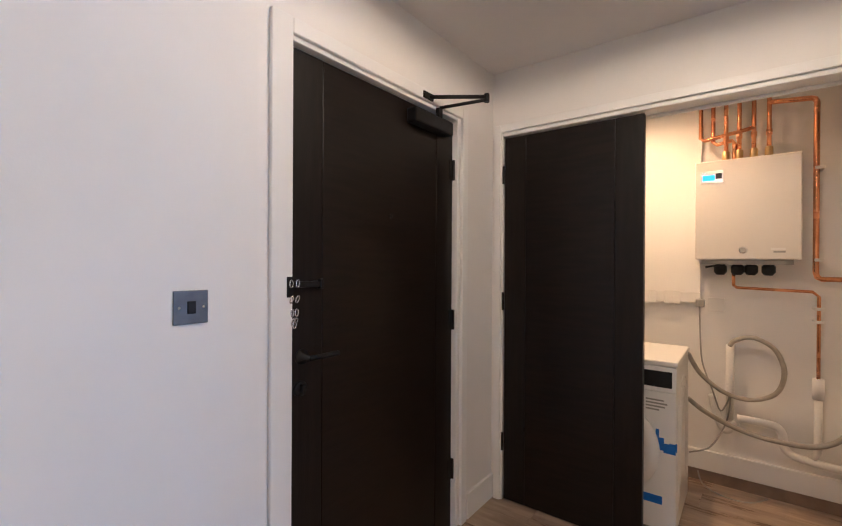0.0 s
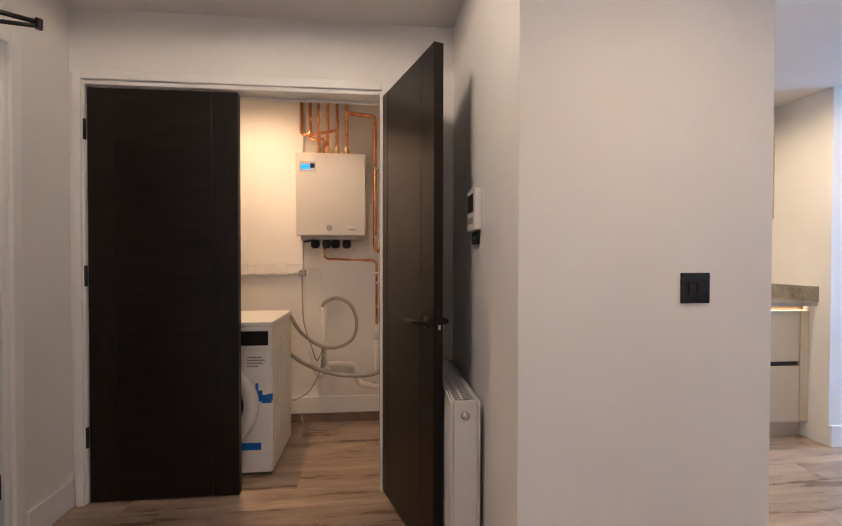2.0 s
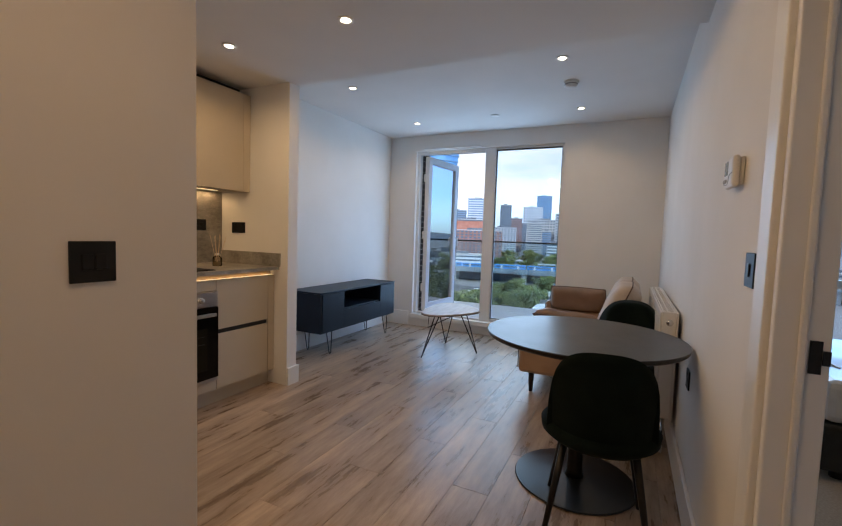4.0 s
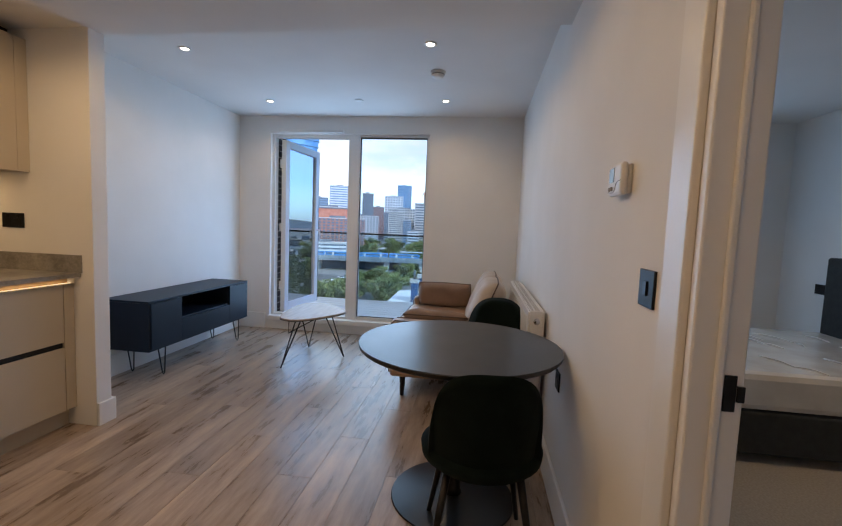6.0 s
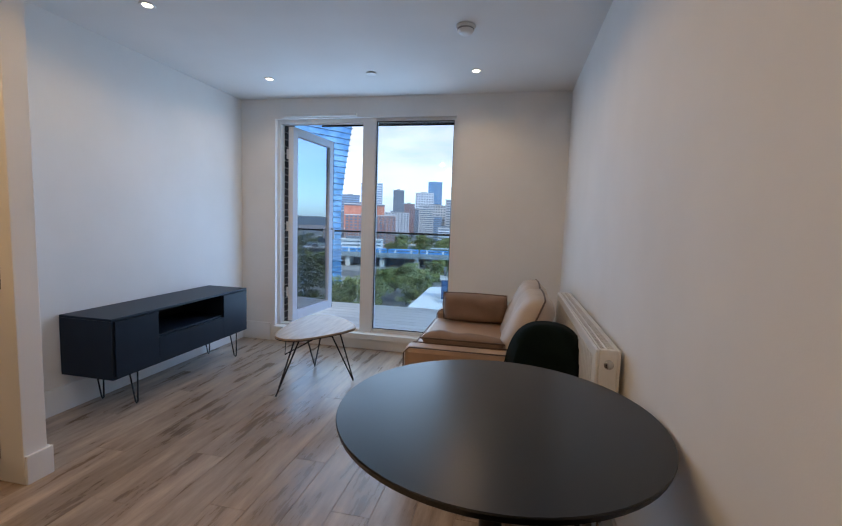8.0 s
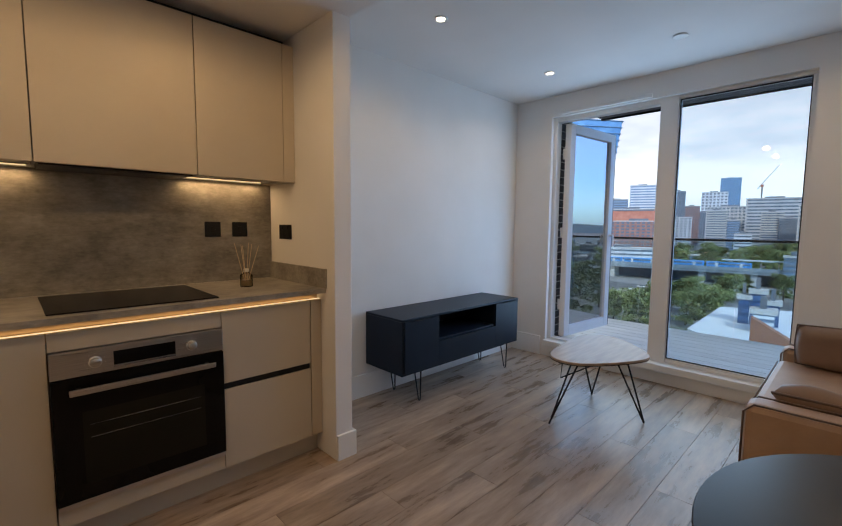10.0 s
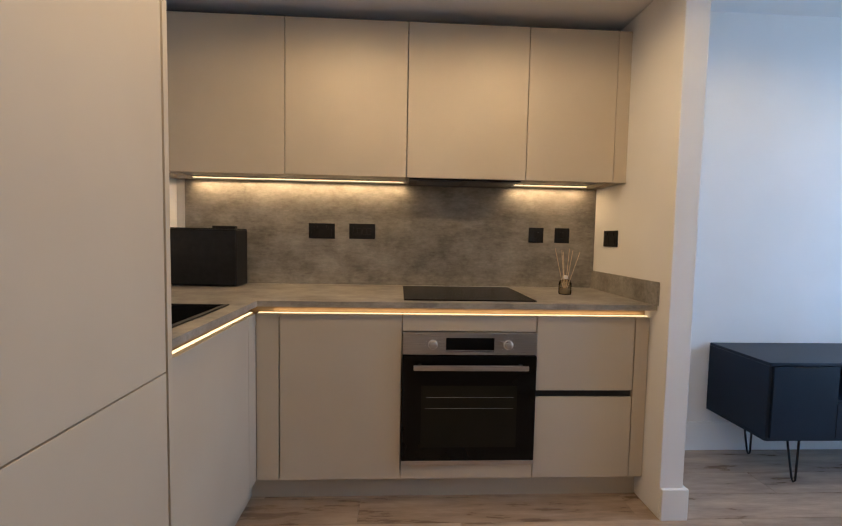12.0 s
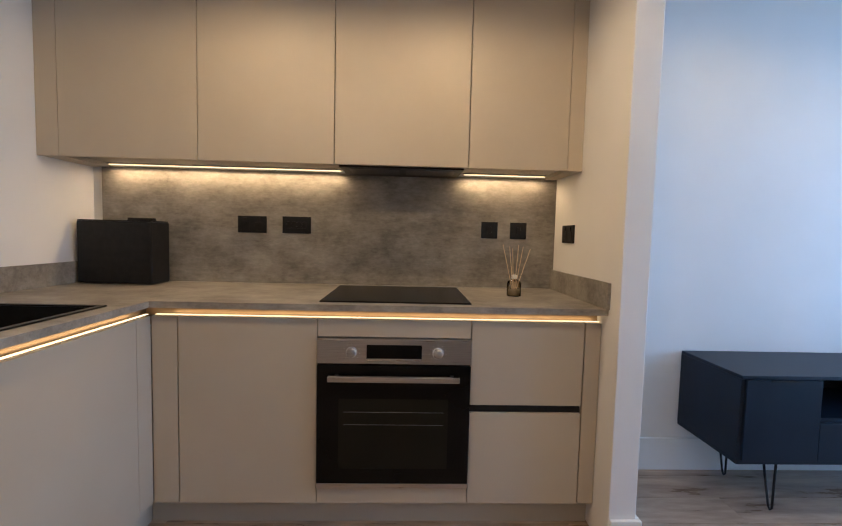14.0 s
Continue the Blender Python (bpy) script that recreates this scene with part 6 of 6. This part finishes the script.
# roads, cars
structure("road_main", slab([tuple(polar(a, d).xy) for a, d in ((14.2, 310), (12.6, 310), (13.2, 1500), (13.6, 1500))], GROUND + 0.01, GROUND + 0.06), ASPHALT, "grey road running into the city", "road")
structure("road_cross", slab([tuple(polar(a, d).xy) for a, d in ((26, 250), (2, 215), (2, 232), (26, 285))], GROUND + 0.07, GROUND + 0.12), ASPHALT, "grey road crossing below the viaduct", "road")
structure("road_near", slab([tuple(polar(a, d).xy) for a, d in ((19.5, 150), (15.5, 150), (14.5, 260), (19.5, 260))], GROUND + 0.13, GROUND + 0.18), ASPHALT, "grey road and parking area near the trees", "road")

CAR_WHITE = material("white_car_paint", (0.70, 0.70, 0.70), 0.3, second=(0.74, 0.74, 0.74))
CAR_DARK = material("dark_car_paint", (0.05, 0.06, 0.08), 0.3, second=(0.07, 0.08, 0.1))


def car(at, turn, mat, label):
    t = thing("car", at, turn, label, "car", "cars on the roads")
    part("body", slab([(-2.1, -0.85), (2.1, -0.85), (2.2, 0), (2.1, 0.85), (-2.1, 0.85)], 0.35, 0.95), mat, t, bevel=0.12)
    part("cabin", slab([(-1.5, -0.75), (0.8, -0.75), (0.8, 0.75), (-1.5, 0.75)], 0.96, 1.5), FAR_GLASS, t, bevel=0.2)
    for wx in (-1.3, 1.3):
        for wy in (-0.8, 0.8):
            part("wheel", lathe([(0.33, -0.1), (0.33, 0.1)], 12, centre=(wx, wy, 0.33), axis="y"), BLACK, t)
    return t


white_car = car(polar(18.3, 246, GROUND + 0.2), 70, CAR_WHITE, "small white car on the road")
dark_car = car(polar(16.9, 240, GROUND + 0.2), 80, CAR_DARK, "small dark car on the road")
for i in range(22):
    az, d = random.uniform(6, 20), random.choice((226, 236, 248, 330, 380, 430, 470))
    if d > 300:
        az = random.uniform(12.9, 13.9)
    p = polar(az, d, GROUND + 0.2)
    copy_thing(white_car if i % 3 else dark_car, pose(p.x, p.y, p.z, 0, 0, random.choice((15, 100, 105, 190))))

# near shed with blue vents
shed = thing("industrial_shed", (0, 0, GROUND), 0, "low industrial shed with a pale flat roof", "building")
so = [tuple(polar(a, d).xy) for a, d in ((13.4, 96), (10.4, 128), (2.0, 134), (2.0, 82), (7.5, 82))]
part("wall", slab(so, 0, 11.2), BEIGE, shed)
part("roof", slab([(x, y) for x, y in so], 11.21, 11.9), SHED_ROOF, shed)
for a0, a1, s in ((8.85, 7.9, -0.133), (7.85, 6.6, -0.121), (6.5, 5.4, -0.140)):
    vb = block("roof_vent", a1, a0, s, 108, 2.2, VENT_BLUE, "blue metal ventilation box on the shed roof", 2, "ribbon", VENT_BLUE, GROUND + 11.91, "shed roof vents")
vb = block("roof_vent", 5.7, 7.6, -0.158, 100, 3, BLUE_FACADE, "pale blue plant box on the shed roof", 2, "ribbon", SHED_ROOF, GROUND + 11.91, "shed roof vents")
ow = thing("brick_gable", (0, 0, GROUND), 0, "orange brick gable block beside the shed", "building")
a, b = polar(7.7, 80), polar(4.0, 80)
gb = bmesh.new()
za, zb = EYE.z - 0.165 * 80 - GROUND, EYE.z - 0.205 * 80 - GROUND
v = [gb.verts.new(q) for q in ((a.x, a.y, 0), (b.x, b.y, 0), (b.x, b.y, zb), (a.x, a.y, za), (a.x + 1.5, a.y, 0), (b.x + 1.5, b.y, 0), (b.x + 1.5, b.y, zb), (a.x + 1.5, a.y, za))]
for f in ((0, 1, 2, 3), (7, 6, 5, 4), (0, 4, 5, 1), (3, 2, 6, 7), (0, 3, 7, 4), (1, 5, 6, 2)):
    gb.faces.new([v[i] for i in f])
part("wall", gb, ORANGE_BRICK, ow)


def tree(at, height, spread, seed):
    rng = random.Random(seed)
    t = thing("tree", at, 0, "leafy green tree with an uneven crown", "tree", "trees below the balcony")
    tr = bmesh.new()
    tube([(0, 0, 0), (0.1, 0.05, height * 0.35), (0.0, 0.15, height * 0.75)], 0.32, 8, tr, r_end=0.08)
    for k in range(6):
        a = k * 1.05 + rng.uniform(-0.3, 0.3)
        z = height * rng.uniform(0.3, 0.5)
        tube([(0.05, 0.05, z), (spread * 0.35 * math.cos(a), spread * 0.35 * math.sin(a), z + height * 0.2), (spread * 0.7 * math.cos(a), spread * 0.7 * math.sin(a), z + height * 0.3)], 0.13, 6, tr, r_end=0.03)
    part("trunk", tr, BARK, t, smooth=True)
    clumps = [(rng.gauss(0, spread * 0.42), rng.gauss(0, spread * 0.42), height * rng.uniform(0.16, 0.93) ** 0.9) for _ in range(44)]
    verts, faces = [], []
    for cx, cy, cz in clumps:
        cr = rng.uniform(0.09, 0.18) * height
        for _ in range(54):
            d = Vector((rng.gauss(0, 1), rng.gauss(0, 1), rng.gauss(0, 1))).normalized() * cr * rng.uniform(0.5, 1.05)
            c = Vector((cx, cy, cz)) + Vector((d.x, d.y, d.z * 0.75))
            u = Vector((rng.gauss(0, 1), rng.gauss(0, 1), rng.gauss(0, 1))).normalized()
            w = u.orthogonal().normalized()
            s = rng.uniform(0.22, 0.5)
            n0 = len(verts)
            verts += [c + u * s, c + w * s * 0.7, c - u * s, c - w * s * 0.7]
            faces.append((n0, n0 + 1, n0 + 2, n0 + 3))
    mesh = bpy.data.meshes.new("crown")
    mesh.from_pydata(verts, [], faces)
    mesh.materials.append(LEAF)
    ob = new("crown", mesh)
    ob.parent = t
    return t


tree_a = tree(polar(19.6, 152), 11.5, 4.6, 3)
tree_b = tree(polar(12.3, 178), 10.5, 5.0, 8)
SPOTS = [(21.2, 156), (18.2, 150), (22.5, 148), (14.0, 186), (11.3, 190), (13.2, 205), (15.2, 190), (10.2, 214), (8.6, 236), (9.4, 228), (24.5, 170), (26, 200), (27.5, 240), (29, 190),
         (31, 230), (25, 260), (11.8, 330), (10.6, 345), (9.2, 350), (7.8, 338), (6.3, 345), (13.6, 160), (12.2, 160), (5.2, 240), (3.8, 250), (16.6, 178), (30, 300), (33, 270), (8, 360), (12.6, 352)]
for i, (az, d) in enumerate(SPOTS):
    p = polar(az, d)
    copy_thing(tree_a if i % 2 else tree_b, pose(p.x, p.y, p.z, 0, 0, i * 67))
# larger trees behind the railway, and the wooded side of the city away from the station
woods = random.Random(12)
for i in range(34):
    p = polar(woods.uniform(4.0, 12.2) if i % 4 else woods.uniform(14.2, 16.5), woods.uniform(395, 540))
    copy_thing(tree_a if i % 2 else tree_b, pose(p.x, p.y, p.z, 0, 0, i * 41) @ Matrix.Scale(woods.uniform(1.1, 1.6), 4))
for i in range(60):
    p = polar(woods.uniform(-62, -20), woods.uniform(110, 520))
    copy_thing(tree_a if i % 2 else tree_b, pose(p.x, p.y, p.z, 0, 0, i * 53) @ Matrix.Scale(woods.uniform(1.0, 1.7), 4))
for i in range(26):
    az, dist = -64 + i * 1.75, woods.choice((150, 230, 320, 430, 620, 800))
    tone, words = woods.choice(((FAR_BRICK, "low brick"), (PALE_STONE, "low pale stone"), (BEIGE, "low beige"), (DARK_FACADE, "low dark grey"), (BLUE_FACADE, "low slate-blue")))
    block("city_block", az, az + woods.uniform(1.2, 3.4), (GROUND + woods.uniform(7, 15) - EYE.z) / dist, dist, 18, tone, words + " city building with window bands", 3)

crane = thing("tower_crane", tuple(polar(7.6, 1150)), 0, "distant tower crane over the rooftops", "crane")
hc = EYE.z + 0.075 * 1150 - GROUND
part("mast", boxes((-1.2, 1.2, -1.2, 1.2, 0, hc)), DARK_FACADE, crane)
part("jib", tube([(0, 8, hc - 4), (0, -26, hc + 44)], 1.1, 6), WHITE_FACADE, crane)
part("cab", boxes((-2.5, 2.5, -2.5, 2.5, hc, hc + 5)), RED_ROOF, crane)

# ---- small pieces last: bricks and floor planks ----
brick_pier("brick_pier_balcony", "dark brick return beside the balcony door", 6.128, 6.47, 1.86, -1, 0.1, 2.66, BRICK_DARK, 0.3)
brick_pier("brick_pier_bedroom", "red brick return outside the bedroom window", 6.13, 6.47, -2.77, 1, 0.1, 2.66, BRICK_RED, 0.3)

PLANK_W, PLANK_L = 0.180, 1.22
plank_mesh = {}
row, y = 0, YS - 0.09
while y < 2.44:
    x = XE - 0.15 - (row * 0.437) % PLANK_L
    while x < XW + 0.01:
        a, b = max(x, XE - 0.15), min(x + PLANK_L, XW + 0.01)
        length = round(b - a, 3)
        if length > 0.04:
            if length not in plank_mesh:
                g = 0.0005
                bm = bmesh.new()
                lo = [bm.verts.new(c) for c in ((g, g, -0.0035), (length - g, g, -0.0035), (length - g, PLANK_W - g, -0.0035), (g, PLANK_W - g, -0.0035))]
                e = 0.0010
                hi = [bm.verts.new(c) for c in ((e, e, 0.0), (length - e, e, 0.0), (length - e, PLANK_W - e, 0.0), (e, PLANK_W - e, 0.0))]
                bm.faces.new(hi)
                for i in range(4):
                    j = (i + 1) % 4
                    bm.faces.new((lo[i], lo[j], hi[j], hi[i]))
                ob = part("plank", bm, PLANK, floor)
                plank_mesh[length] = ob.data
            else:
                ob = new("plank", plank_mesh[length])
                ob.parent = floor
            ob.location = (a, y, 0)
        x += PLANK_L
    y += PLANK_W
    row += 1
